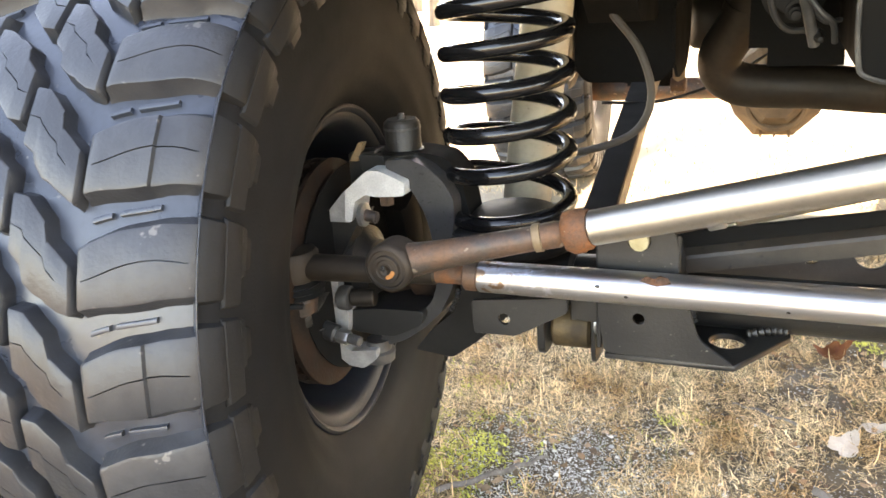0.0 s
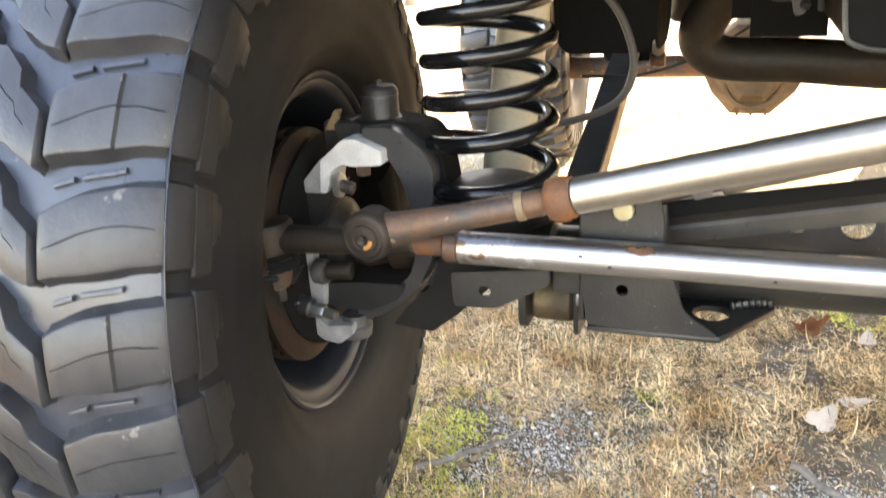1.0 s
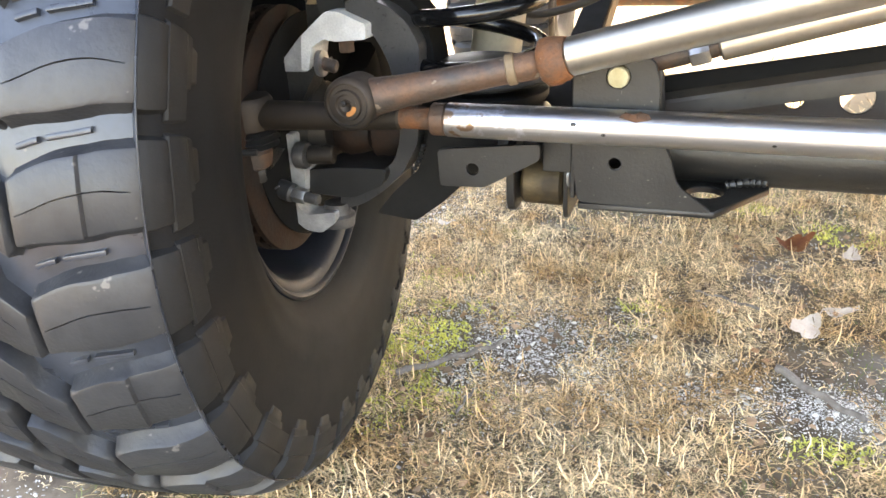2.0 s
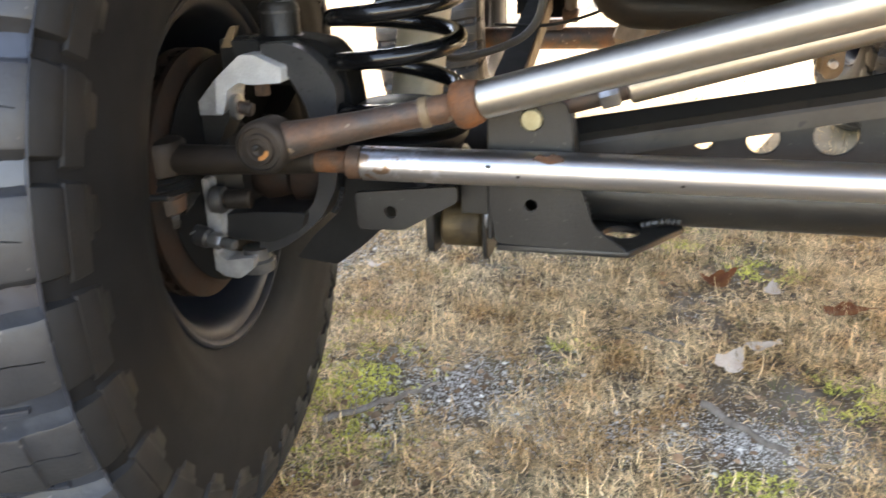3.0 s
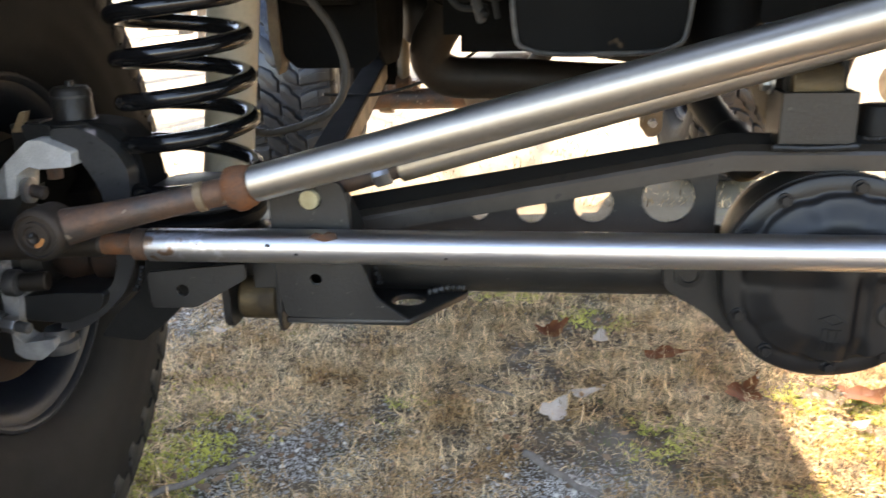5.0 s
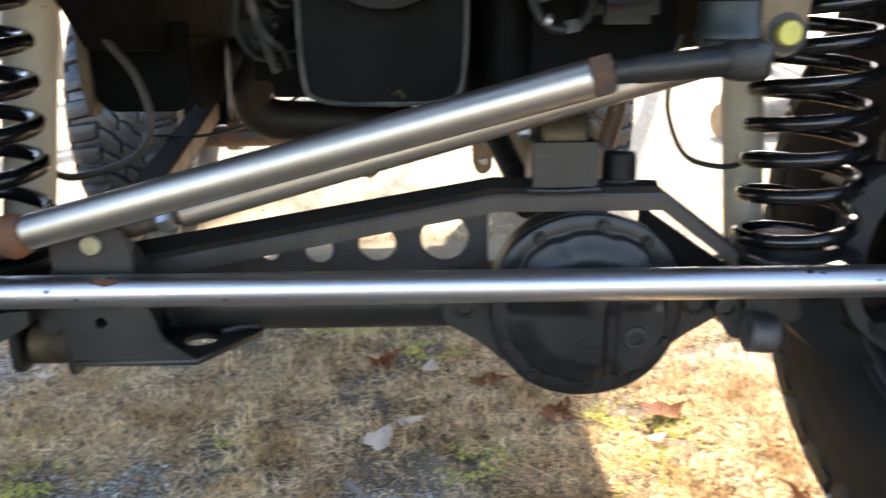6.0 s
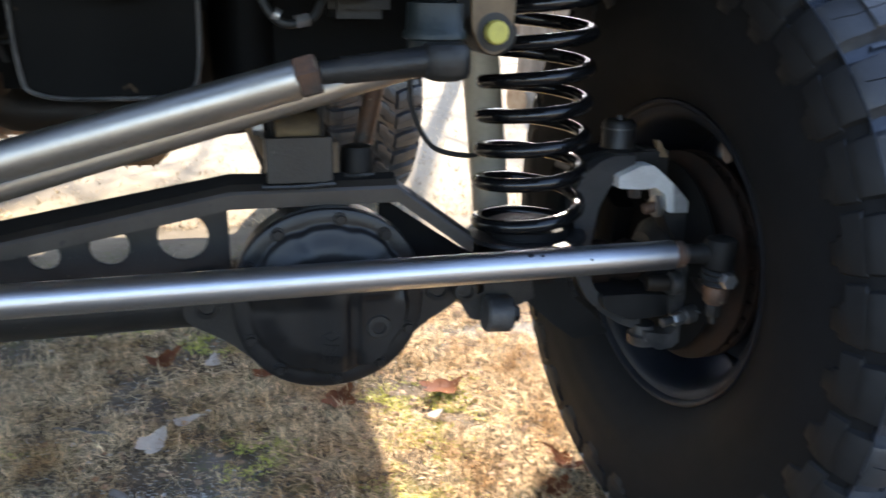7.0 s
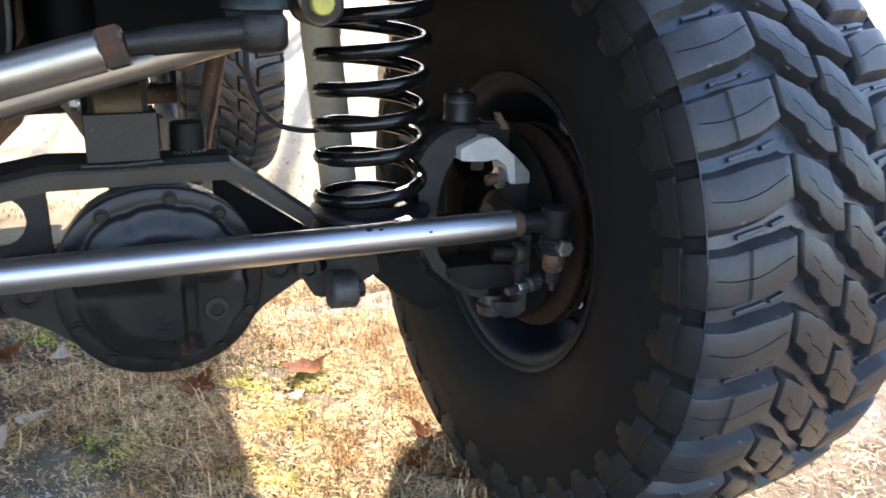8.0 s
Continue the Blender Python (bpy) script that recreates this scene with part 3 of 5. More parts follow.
# housing horns that take the tubes, with a bolt boss each
for sx, x0, x1 in ((-1, 0.594, 0.68), (1, 0.96, 0.875)):
    o = rounded([(x0, .502), (x1, .52), (x1, .40), (x0 - sx * .05, .432), (x0, .462)], 0.012)
    part("housing_horn", plate(o, [], lambda u, v, t: (u, AX_Y - .055 + t, v), 0.09, 0.008), "axle", axle)
    part("bolt_boss", lathe((x0 - sx * .03, AX_Y - .052, .482), (0, -1, 0), [(0, .018), (.006, .017), (.007, .011), (.001, .010), (.0008, .001)], 24), "axle", axle)

# truss
trs = [(0.20, .548, 1.225), (0.662, .634, 1.225), (0.872, .634, 1.190), (0.975, .556, 1.138)]


def fold(pts, y0, drop, t=0.006):
    """A bent strip with a lip folded down at its front."""
    bm = bmesh.new()
    rings = []
    for x, z, y1 in pts:
        rings.append([(x, y0, z - drop), (x, y0, z - .006), (x, y0 + .002, z - .002), (x, y0 + .006, z), (x, y1, z + .004), (x, y1, z - t),
                      (x, y0 + .012, z - t - .002), (x, y0 + t, z - .012), (x, y0 + t, z - drop)])
    return loft(rings, bm)


part("truss_strap", fold([(x, z, 1.135) for x, z, y in trs], 1.12, .024), "truss", axle, "grey-brown folded steel truss strap", smooth=25)
# top plate is matte black for the shade behind the strap
top = [[(x, 1.134, z + .001), (x, 1.146, z + d), (x, 1.151, z + d), (x, 1.151, z - .02), (x, 1.134, z - .0035)] for (x, z, y), d in zip(trs[:3], (.021, .015, .009))]
part("truss_top", bevel(loft(top), .001), "matte", axle, "upper plate of the truss, blackened for its shade")
web = plate([(0.238, .50), (0.657, .50), (0.657, .630), (0.238, .552)], [(.370, .547, .0107), (.4347, .551, .018), (.511, .558, .0239), (.600, .566, .0312)],
            lambda u, v, t: (u, 1.165 + t, v), 0.006, 0.001)
part("truss_end_plate", plate([(.852, .612), (.968, .531), (.968, .500), (.852, .500)], [], lambda u, v, t: (u, 1.150 + t, v), .008, .001), "matte", axle)
part("truss_web", web, "axle", axle)
weld_bead(axle, [(.29, 1.142, .513), (.34, 1.142, .513)], .003)
weld_bead(axle, [(.40, 1.142, .513), (.46, 1.142, .513)], .003)
weld_bead(axle, [(.59, 1.150, .515), (.64, 1.150, .520)], .004, "steel_dark")
# upper arm mount: an open box with its bushing, and a tube stub beside it
o = [(0.707, 1.118), (0.789, 1.118), (0.789, 1.178), (0.783, 1.178), (0.783, 1.124), (0.713, 1.124), (0.713, 1.178), (0.707, 1.178)]
part("arm_mount", plate(o, [], lambda u, v, t: (u, v, .640 + t), 0.058, 0.0012), "axle", axle, "dark grey open steel box mount")
part("mount_bushing", rod((.720, 1.162, .70), (.776, 1.162, .70), 0.031, 28), "bronze", axle, "browned bushing")
bolt(axle, (.705, 1.165, .705), (-1, 0, 0), .011, .010, "zinc")
part("tube_stub", lathe((.826, 1.165, .640), (0, 0, 1), [(0, .0225), (.030, .0215), (.037, .0195), (.039, .012)], 28), "chassis", axle)
for x0 in (.7145, .7725):
    part("mount_ear", box((x0, 1.140, .690), (x0 + .009, 1.180, .735), .002), "chassis", axle)
part("mount_gusset", plate([(.684, .700), (.700, .706), (.728, .676), (.726, .640), (.716, .640)], [], lambda u, v, t: (u, 1.186 + t, v), .006), "tan", axle, "pale dusty gusset plate")
part("mount_tab", box((.793, 1.15, .640), (.800, 1.19, .685), .001), "tan", axle, "pale worn steel tab")
weld_bead(axle, [(.70, 1.114, .638), (.745, 1.114, .637), (.792, 1.116, .639)], .0035)
weld_bead(axle, [(.806, 1.146, .642), (.826, 1.143, .642), (.846, 1.148, .642)], .003)


# passenger-side bracket of the axle
brk = rounded([(.146, .447), (.138, .500), (.138, .612), (.222, .612), (.230, .585), (.230, .530), (.243, .512), (.255, .474), (.295, .445)], 0.008)
front = part("bracket_plate", plate(brk, [(.186, .592, .0128), (.187, .545, .008), (.186, .495, .0068)], lambda u, v, t: (u, 1.052 + t, v), 0.006), "axle", axle, "dark grey steel bracket plate")
part("bracket_side", plate([(1.056, .45), (1.15, .45), (1.15, .52), (1.056, .60)], [], lambda u, v, t: (.136 + t, u, v), .006), "axle", axle)
part("bracket_side", plate([(1.056, .47), (1.15, .45), (1.15, .52), (1.056, .60)], [], lambda u, v, t: (.226 + t, u, v), .006), "axle", axle)
skid = [(.146, 1.054), (.295, 1.054), (.355, 1.150), (.355, 1.172), (.146, 1.19)]
part("skid_plate", plate(skid, [(.283, 1.122, .021)], lambda u, v, t: (u, v, .438 + t + (v - 1.054) * -.02), .008), "axle", axle)
weld_bead(axle, [(.305, 1.142, .447), (.33, 1.15, .450), (.352, 1.155, .449)], .005)
weld_bead(axle, [(.234, 1.150, .50), (.238, 1.145, .475), (.243, 1.143, .455)], .004)
part("track_bar_bolt", lathe((.186, 1.056, .592), (0, -1, 0), [(0, .0118), (.007, .0122), (.009, .0108), (.0095, .006)], 10), "zinc_yellow", axle, "dull yellow zinc-plated bolt head")
low = rounded([(-.02, .455), (-.022, .500), (.102, .513), (.102, .494), (.035, .456)], 0.006)
part("bracket_plate", plate(low, [(.021, .478, .0075)], lambda u, v, t: (u, 1.052 + t, v), 0.006), "axle", axle)
part("bracket_side", plate([(.098, .47), (.140, .47), (.140, .52), (.098, .52)], [], lambda u, v, t: (u, 1.085 + t, v), 0.006), "axle", axle)
part("arm_bushing", rod((.066, 1.13, .441), (.118, 1.13, .441), 0.028, 28, .004), "bronze", axle, "worn bronze-coloured lower bushing")
part("bushing_tab", plate(rounded([(1.09, .41), (1.17, .41), (1.17, .50), (1.09, .50)], .02), [], lambda u, v, t: (.052 + t, u, v), .010), "axle", axle)
bolt(axle, (.132, 1.10, .462), (1, -.3, 0), .011, .010, "zinc")
part("bushing_tab", plate(rounded([(1.09, .405), (1.17, .405), (1.17, .50), (1.09, .50)], .02), [], lambda u, v, t: (.122 + t, u, v), .006), "axle", axle)

# driver-side lower bracket
o = rounded([(.955, .47), (.955, .505), (1.06, .515), (1.07, .46), (1.0, .43), (.975, .435)], .006)
part("bracket_plate", plate(o, [(.985, .48, .009)], lambda u, v, t: (u, 1.125 + t, v), .006), "steel_dark", axle)
part("arm_bushing", rod((.992, 1.112, .447), (1.030, 1.112, .444), .026, 24, .003), "forged", axle, "pale worn bushing sleeve")
part("bushing_bolt", hexrod((1.030, 1.112, .444), (1.042, 1.112, .4435), .012, .0015), "steel_dark", axle)
part("casting_lug", lathe((.965, 1.118, .482), (0, -1, 0), [(0, .017), (.008, .016), (.009, .010), (.003, .009), (.0028, .001)], 20), "steel_dark", axle)


# ---- wheel ends ----
def mirror_x(left):
    return (lambda x: x) if left else (lambda x: 1.082 - x)


def corner(left):
    mx = mirror_x(left)
    sg = 1 if left else -1
    dy, dz = (0, 0) if left else (.060, -.015)
    P = lambda x, y, z: Vector((mx(x), y + dy, z + dz))
    def cut(pts, r=.004):
        """A plate outline given for the left side, turned to suit the side."""
        o = [(mx(u), v) for u, v in rounded(pts, r)]
        return o if left else o[::-1]
    # C-shaped yoke at the tube's end: a flat-faced claw, the thicker lobe behind it and the lower jaw
    claw = [(-.160, .661), (-.126, .663), (-.102, .654), (-.079, .635), (-.064, .608), (-.066, .575), (-.070, .545), (-.069, .512), (-.074, .482), (-.095, .443), (-.124, .416), (-.153, .396), (-.192, .380),
            (-.190, .410), (-.133, .434), (-.108, .458), (-.098, .483), (-.096, .515), (-.099, .553), (-.106, .586), (-.119, .612), (-.137, .637), (-.159, .647)]
    part("yoke", plate(cut(claw, .008), [], lambda u, v, t: (u, 1.122 + dy + t, v + dz), .055, .005), "yoke", axle, "flat-faced forged C-shaped axle yoke")
    # lobe of the same yoke, matte black for the shade behind the claw
    lobe = [(-.190, .664), (-.131, .667), (-.084, .660), (-.062, .634), (-.054, .58), (-.050, .50), (-.050, .43), (-.072, .43), (-.078, .55), (-.098, .62), (-.14, .650), (-.190, .650)]
    part("yoke_lobe", plate(cut(lobe, .01), [], lambda u, v, t: (u, 1.150 + dy + t, v + dz), .055, .008), "matte", axle)
    jaw = [(-.236, .442), (-.181, .449), (-.112, .451), (-.119, .428), (-.165, .406), (-.230, .410)]
    part("yoke_jaw", plate(cut(jaw, .010), [], lambda u, v, t: (u, 1.106 + dy + t, v + dz), .075, .009), "boot", axle, "black rounded lower yoke jaw")
    part("yoke_collar", rod(P(-.06, AX_Y, AX_Z), P(.085, AX_Y, AX_Z), .050, 36, .006), "axle", axle)
    gus = [(-.143, .377), (-.085, .371), (-.045, .402), (.030, .472), (.030, .500), (-.060, .500), (-.078, .445), (-.118, .408)]
    part("yoke_gusset", plate(cut(gus, .006), [], lambda u, v, t: (u, 1.133 + dy + t, v + dz), .07, .005), "chassis", axle)
    weld_bead(axle, [P(-.083, 1.131, .445), P(-.074, 1.131, .462), P(-.068, 1.131, .480)], .0035)
    # steering knuckle
    kn = thing("steering_knuckle", P(-.22, 1.14, .36), "bright cast steering knuckle with ball joints behind the tyre", "steering knuckle", "steering knuckles")
    bar_ = [(-.2195, .577), (-.209, .577), (-.202, .606), (-.184, .617), (-.169, .614), (-.127, .617), (-.1255, .635), (-.161, .650), (-.179, .650), (-.2145, .621)]
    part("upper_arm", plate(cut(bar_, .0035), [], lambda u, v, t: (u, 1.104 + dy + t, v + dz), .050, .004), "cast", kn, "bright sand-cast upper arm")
    part("arm_face", plate(cut([(-.262, .574), (-.2165, .622), (-.212, .600), (-.214, .574)], .003), [], lambda u, v, t: (u, 1.110 + dy + t, v + dz), .044, .003), "cast_shade", kn, "sand-cast face greyed for shade")
    part("arm_web", plate(cut([(-.284, .528), (-.264, .576), (-.212, .578), (-.196, .588), (-.236, .522), (-.262, .516)], .006), [], lambda u, v, t: (u, 1.113 + dy + t, v + dz), .040, .005), "steel_dark", kn)
    part("arm_block", plate(cut([(-.224, .664), (-.184, .668), (-.180, .628), (-.224, .610)], .003), [], lambda u, v, t: (u, 1.142 + dy + t, v + dz), .030, .003), "steel_dark", kn)
    part("arm_chip", plate(cut([(-.221, .654), (-.208, .654), (-.197, .680), (-.205, .680)], .001), [], lambda u, v, t: (u, 1.138 + dy + t, v + dz), .010, .001), "tan", kn, "pale tan worn corner")
    part("knuckle_neck", plate(cut([(-.206, .664), (-.168, .664), (-.164, .615), (-.196, .622)], .006), [], lambda u, v, t: (u, 1.135 + dy + t, v + dz), .060, .008), "boot", kn)
    part("hub_body", lathe(P(-.30, 1.172, .487), (sg, 0, 0), [(0, .075), (.02, .078), (.04, .066), (.075, .06), (.085, .045), (.09, .04)], 36), "steel_dark", kn)
    cap = part("upper_ball_joint", lathe(P(-.152, 1.170, .646), (0, 0, 1), [(0, .030), (.010, .036), (.017, .036), (.021, .026), (.024, .0250), (.056, .0248), (.060, .0215), (.0615, .0200), (.0615, .006), (.068, .0045), (.069, .002)], 36), "steel_dark", kn, "dark round ball joint cap")
    part("grease_groove", lathe(P(-.152, 1.170, .694), (0, 0, 1), [(0, .0250), (0, .0258), (.003, .0258), (.003, .0250)], 36, closed=True), "forged", cap)
    part("lower_ball_joint", lathe(P(-.198, 1.125, .356), (0, 0, 1), [(0, .014), (.003, .022), (.018, .024), (.021, .019), (.036, .018)], 28), "forged", kn)
    # lower castings are toned down for shade, darkest on the right side
    lower = [(-.252, .495), (-.236, .495), (-.238, .458), (-.224, .446), (-.228, .413), (-.245, .400), (-.277, .402), (-.274, .437), (-.256, .446)]
    part("lower_arm", plate(cut(lower, .006), [], lambda u, v, t: (u, 1.092 + dy + t, v + dz), .050, .006), "cast_shade" if left else "forged", kn, "cast lower arm greyed for shade")
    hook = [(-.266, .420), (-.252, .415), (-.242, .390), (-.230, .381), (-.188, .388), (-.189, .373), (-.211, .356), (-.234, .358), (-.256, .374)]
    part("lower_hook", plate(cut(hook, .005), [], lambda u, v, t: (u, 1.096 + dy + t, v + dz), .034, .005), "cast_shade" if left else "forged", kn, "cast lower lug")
    # pinch bolt under the upper arm, the flanged joint and the stop screw below
    part("washer", lathe(P(-.200, 1.118, .584), (sg, 0, 0), [(0, .008), (0, .0165), (.006, .0165), (.007, .014), (.007, .008)], 28, closed=True), "zinc", kn)
    part("bolt_shank", rod(P(-.196, 1.118, .584), P(-.176, 1.118, .580), .0085, 16), "rust_dark", kn)
    part("nut", hexrod(P(-.163, 1.125, .614), P(-.163, 1.125, .598), .0105, .0015), "rust_dark", kn)
    part("joint_flange", lathe(P(-.236, 1.092, .468), (sg, 0, 0), [(0, .013), (.004, .0175), (.016, .0180), (.019, .0165), (.020, .010)], 28), "forged", kn)
    part("joint_shaft", rod(P(-.217, 1.094, .468), P(-.182, 1.100, .469), .0125, 20), "exhaust", kn, "rust-brown shaft")
    part("steering_arm", sweep(smooth_path([P(-.262, 1.13, .47), P(-.262, 1.085, .478), P(-.256, 1.04, .474)], 5), .016, 12), "steel_dark", kn)
    part("stop_boss", rod(P(-.256, 1.066, .431), P(-.226, 1.061, .425), .0130, 20, .003), "forged", kn)
    part("stop_nut", hexrod(P(-.226, 1.061, .425), P(-.207, 1.058, .423), .0105, .0015), "zinc", kn)
    part("stop_bolt", rod(P(-.208, 1.058, .423), P(-.188, 1.055, .421), .0072, 16, .0015), "forged", kn)
    part("stop_foot", rod(P(-.256, 1.066, .431), P(-.262, 1.10, .430), .011, 14), "forged", kn)
    part("sensor_wire", sweep(smooth_path([P(-.262, 1.06, .437), P(-.25, 1.05, .434), P(-.238, 1.045, .440)], 4), .0012, 6), "zinc", kn)
    # axle shaft joint
    part("shaft_yoke", lathe(P(-.21, AX_Y, AX_Z), (sg, 0, 0), [(0, .03), (.02, .036), (.05, .026), (.06, .036), (.09, .036), (.105, .026), (.15, .022)], 20), "rotor", axle)
    # brake
    br = thing("brake_disc", P(-.27, 1.172, .31), "rusty brown vented brake disc inside the wheel", "brake disc", "brake discs")
    for x0 in (-.262, -.283):
        part("friction_ring", lathe(P(x0, 1.172, .487), (-sg, 0, 0), [(0, .10), (0, .1645), (.001, .166), (.008, .166), (.009, .1645), (.009, .10)], 64, closed=True), "rotor", br)
    for i in range(36):
        bmv = bmesh.new()
        f = 2 * math.pi * i / 36
        q = [(.105, -.003), (.1635, -.003), (.1635, .003), (.105, .003)]
        loft([[P(x, 1.172 + r * math.cos(f) - t * math.sin(f), .487 + r * math.sin(f) + t * math.cos(f)) for r, t in q] for x in (-.271, -.283)], bmv)
        part("vane", bmv, "rotor", br)
    part("disc_hat", lathe(P(-.258, 1.172, .487), (-sg, 0, 0), [(0, .055), (0, .10), (.02, .104), (.045, .104), (.045, .055)], 48, closed=True), "rotor", br)
    br.location = P(-.27, 1.14, .31) if left else P(-.27, 1.155, .315)
    br.rotation_euler[2] = radians(STEER_LEFT if left else STEER_RIGHT)
    # caliper behind the axle line and shield
    cal = thing("brake_caliper", P(-.25, 1.30, .42), "dark brake caliper clamped over the disc", "brake caliper", "brake calipers")
    rings = []
    for k in range(9):
        f = radians(-28 + 7 * k)
        rings.append([P(x, 1.172 + r * math.cos(f), .487 + r * math.sin(f)) for x, r in ((-.215, .115), (-.208, .125), (-.208, .165), (-.222, .183), (-.30, .183), (-.30, .115))])
    part("caliper_body", loft(rings), "matte", cal)
    sh = [(.154 * math.cos(radians(a)), .154 * math.sin(radians(a))) for a in range(0, 360, 5)]
    part("dust_shield", plate(sh, [(0, 0, .072)], lambda u, v, t: P(-.246 - t, 1.172 + u, .487 + v), .002, 0), "matte", cal)
    return kn


corner(True)
corner(False)

# ---- steering ----
TR_Y, TR_Z = 1.030, .543
tie = thing("tie_rod", (0.55, TR_Y, TR_Z - .018), "polished steel tie rod tube with rusty threaded ends", "tie rod")
part("tube", rod((0.0, TR_Y, TR_Z), (1.225, TR_Y, TR_Z), .0194, 40), "alu", tie, "bright brushed metal tube")
part("rust_patch", plate(rounded([(.192, -.75), (.198, -.35), (.207, -.55), (.213, -.25), (.222, -.45), (.226, -.8), (.21, -1.0)], .003), [],
                        lambda u, v, t: (u, TR_Y + (.0196 + t) * math.sin(v), TR_Z + (.0196 + t) * math.cos(v)), .0004, 0), "rust", tie, "small rust patch on the tube")
for x, v, r in ((.146, -1.25, .0022), (.178, -1.75, .0016), (.345, -1.9, .0014), (1.02, -.62, .003), (1.035, -.7, .002), (1.10, -1.2, .0016)):
    part("pit", plate([(x + r * 1.6 * math.cos(k), v + r / .0196 * math.sin(k)) for k in [i * .7854 for i in range(8)]], [],
                      lambda u, w, t: (u, TR_Y + (.0194 + t) * math.sin(w), TR_Z + (.0194 + t) * math.cos(w)), .0005, 0), "steel_dark", tie, "dark pit in the metal")
part("jam_nut", rod((-.018, TR_Y, TR_Z), (.001, TR_Y, TR_Z), .0185, 28), "rust_dark", tie)
part("threaded_end", rod((-.06, TR_Y, TR_Z), (-.016, TR_Y, TR_Z), .0125, 24), "rust", tie)
part("end_shank", rod((-.240, TR_Y - .005, TR_Z - .004), (-.055, TR_Y, TR_Z), .0185, 24, .003, .0150), "exhaust", tie)
part("jam_nut", rod((1.224, TR_Y, TR_Z), (1.240, TR_Y, TR_Z), .018, 28), "rust_dark", tie)
part("end_shank", rod((1.238, TR_Y, TR_Z), (1.285, TR_Y, TR_Z - .002), .0125, 24, .003, .015), "steel_dark", tie)
for x, k in ((-.260, 1.32), (1.293, .80)):
    part("ball_socket", lathe((x, TR_Y - .005, .520), (0, 0, 1), [(0, .021 * k), (.003, .025 * k), (.036, .027 * k), (.042, .024 * k), (.045, .015 * k), (.046, .004)], 28), "chassis" if x > 0 else "exhaust", tie)
    part("dust_boot", lathe((x, TR_Y - .005, .497), (0, 0, 1), [(0, .022 * k), (.004, .029 * k), (.008, .024 * k), (.012, .030 * k), (.016, .024 * k), (.020, .028 * k), (.024, .022 * k)], 28), "boot", tie)
    part("tapered_seat", lathe((x, TR_Y - .005, .470), (0, 0, 1), [(0, .014 * k), (.004, .019 * k), (.022, .021 * k), (.028, .018 * k)], 24), "rust_dark", tie)
    part("castle_nut", hexrod((x, TR_Y - .005, .471), (x, TR_Y - .005, .452), .0135 * k, .002), "steel_dark", tie)
    if x > 0:
        part("clamp_nut", hexrod((x, TR_Y - .022, .511), (x, TR_Y - .036, .511), .0115, .0015), "zinc", tie, "pale zinc clamp nut")
    part("stud", rod((x, TR_Y - .005, .453), (x, TR_Y - .005, .440), .006 * k, 12), "steel_dark", tie)

SLOPE = Vector((1, -.1153, .278))
dl_at = lambda x: Vector((.1445, .998, .623)) + SLOPE * (x - .1445)
SOCK = Vector((-.078, .972, .577))
END = dl_at(.118) - SOCK
drag = thing("drag_link", dl_at(.4), "satin aluminium drag link tube with rusty rod ends", "drag link")
part("tube", rod(dl_at(.143), dl_at(.735), .0195, 44), "alu_satin", drag, "satin aluminium tube")
sock = part("ball_socket", lathe((-.084, .993, .576), (0, -1, 0), [(0, .022), (.004, .0280), (.034, .0296), (.040, .0288), (.044, .0256), (.0445, .0232), (.0425, .0218), (.043, .0170), (.0465, .0158), (.047, .0122), (.0455, .011), (.046, .007), (.0475, .0065), (.046, .003), (.044, .001)], 48), "exhaust", drag, "browned round ball socket with a rusty cap")
part("rust_spot", plate(rounded([(-.080, .564), (-.074, .567), (-.072, .574), (-.077, .576), (-.083, .571), (-.085, .565)], .002), [], lambda u, v, t: (u, .9478 - t, v), .0012, 0), "orange", sock, "orange rust spot on the cap")
part("grease_nipple", lathe((-.087, .948, .578), (0, -1, 0), [(0, .0032), (.003, .0032), (.004, .002), (.006, .0018)], 12), "steel_dark", sock)
part("rod_end", lathe(SOCK, END, [(0, .0205), (.02, .020), (.05, .0175), (.085, .0160), (.115, .0150), (.150, .0145), (.170, .0140), (.175, .0150), (.19, .0150), (.198, .012)], 32), "rust_dark", drag, "rust-browned tapered rod end")
part("collar", lathe(SOCK + END * .80, END, [(0, .0145), (.001, .0163), (.009, .0163), (.010, .0145)], 28), "tan", drag, "pale worn collar")
part("jam_nut", lathe(dl_at(.115), SLOPE, [(0, .014), (.001, .0225), (.004, .0248), (.010, .0255), (.018, .0250), (.021, .0232), (.026, .0228), (.029, .0205)], 9), "rust", drag, "heavily rusted worn jam nut")
part("jam_nut", hexrod(dl_at(.734), dl_at(.755), .0212, .002, turn=.2), "rust_dark", drag, "browned jam nut")
part("rod_end", lathe(dl_at(.756), Vector((.880, .920, .806)) - dl_at(.756), [(0, .0115), (.02, .0118), (.022, .0135), (.05, .0138), (.09, .0148), (.115, .0158)], 28), "steel_dark", drag, "dark forged rod end")
part("ball_socket", lathe((.880, .920, .785), (0, 0, 1), [(0, .014), (.003, .022), (.008, .025), (.030, .025), (.036, .021), (.038, .01)], 28), "steel_dark", drag)

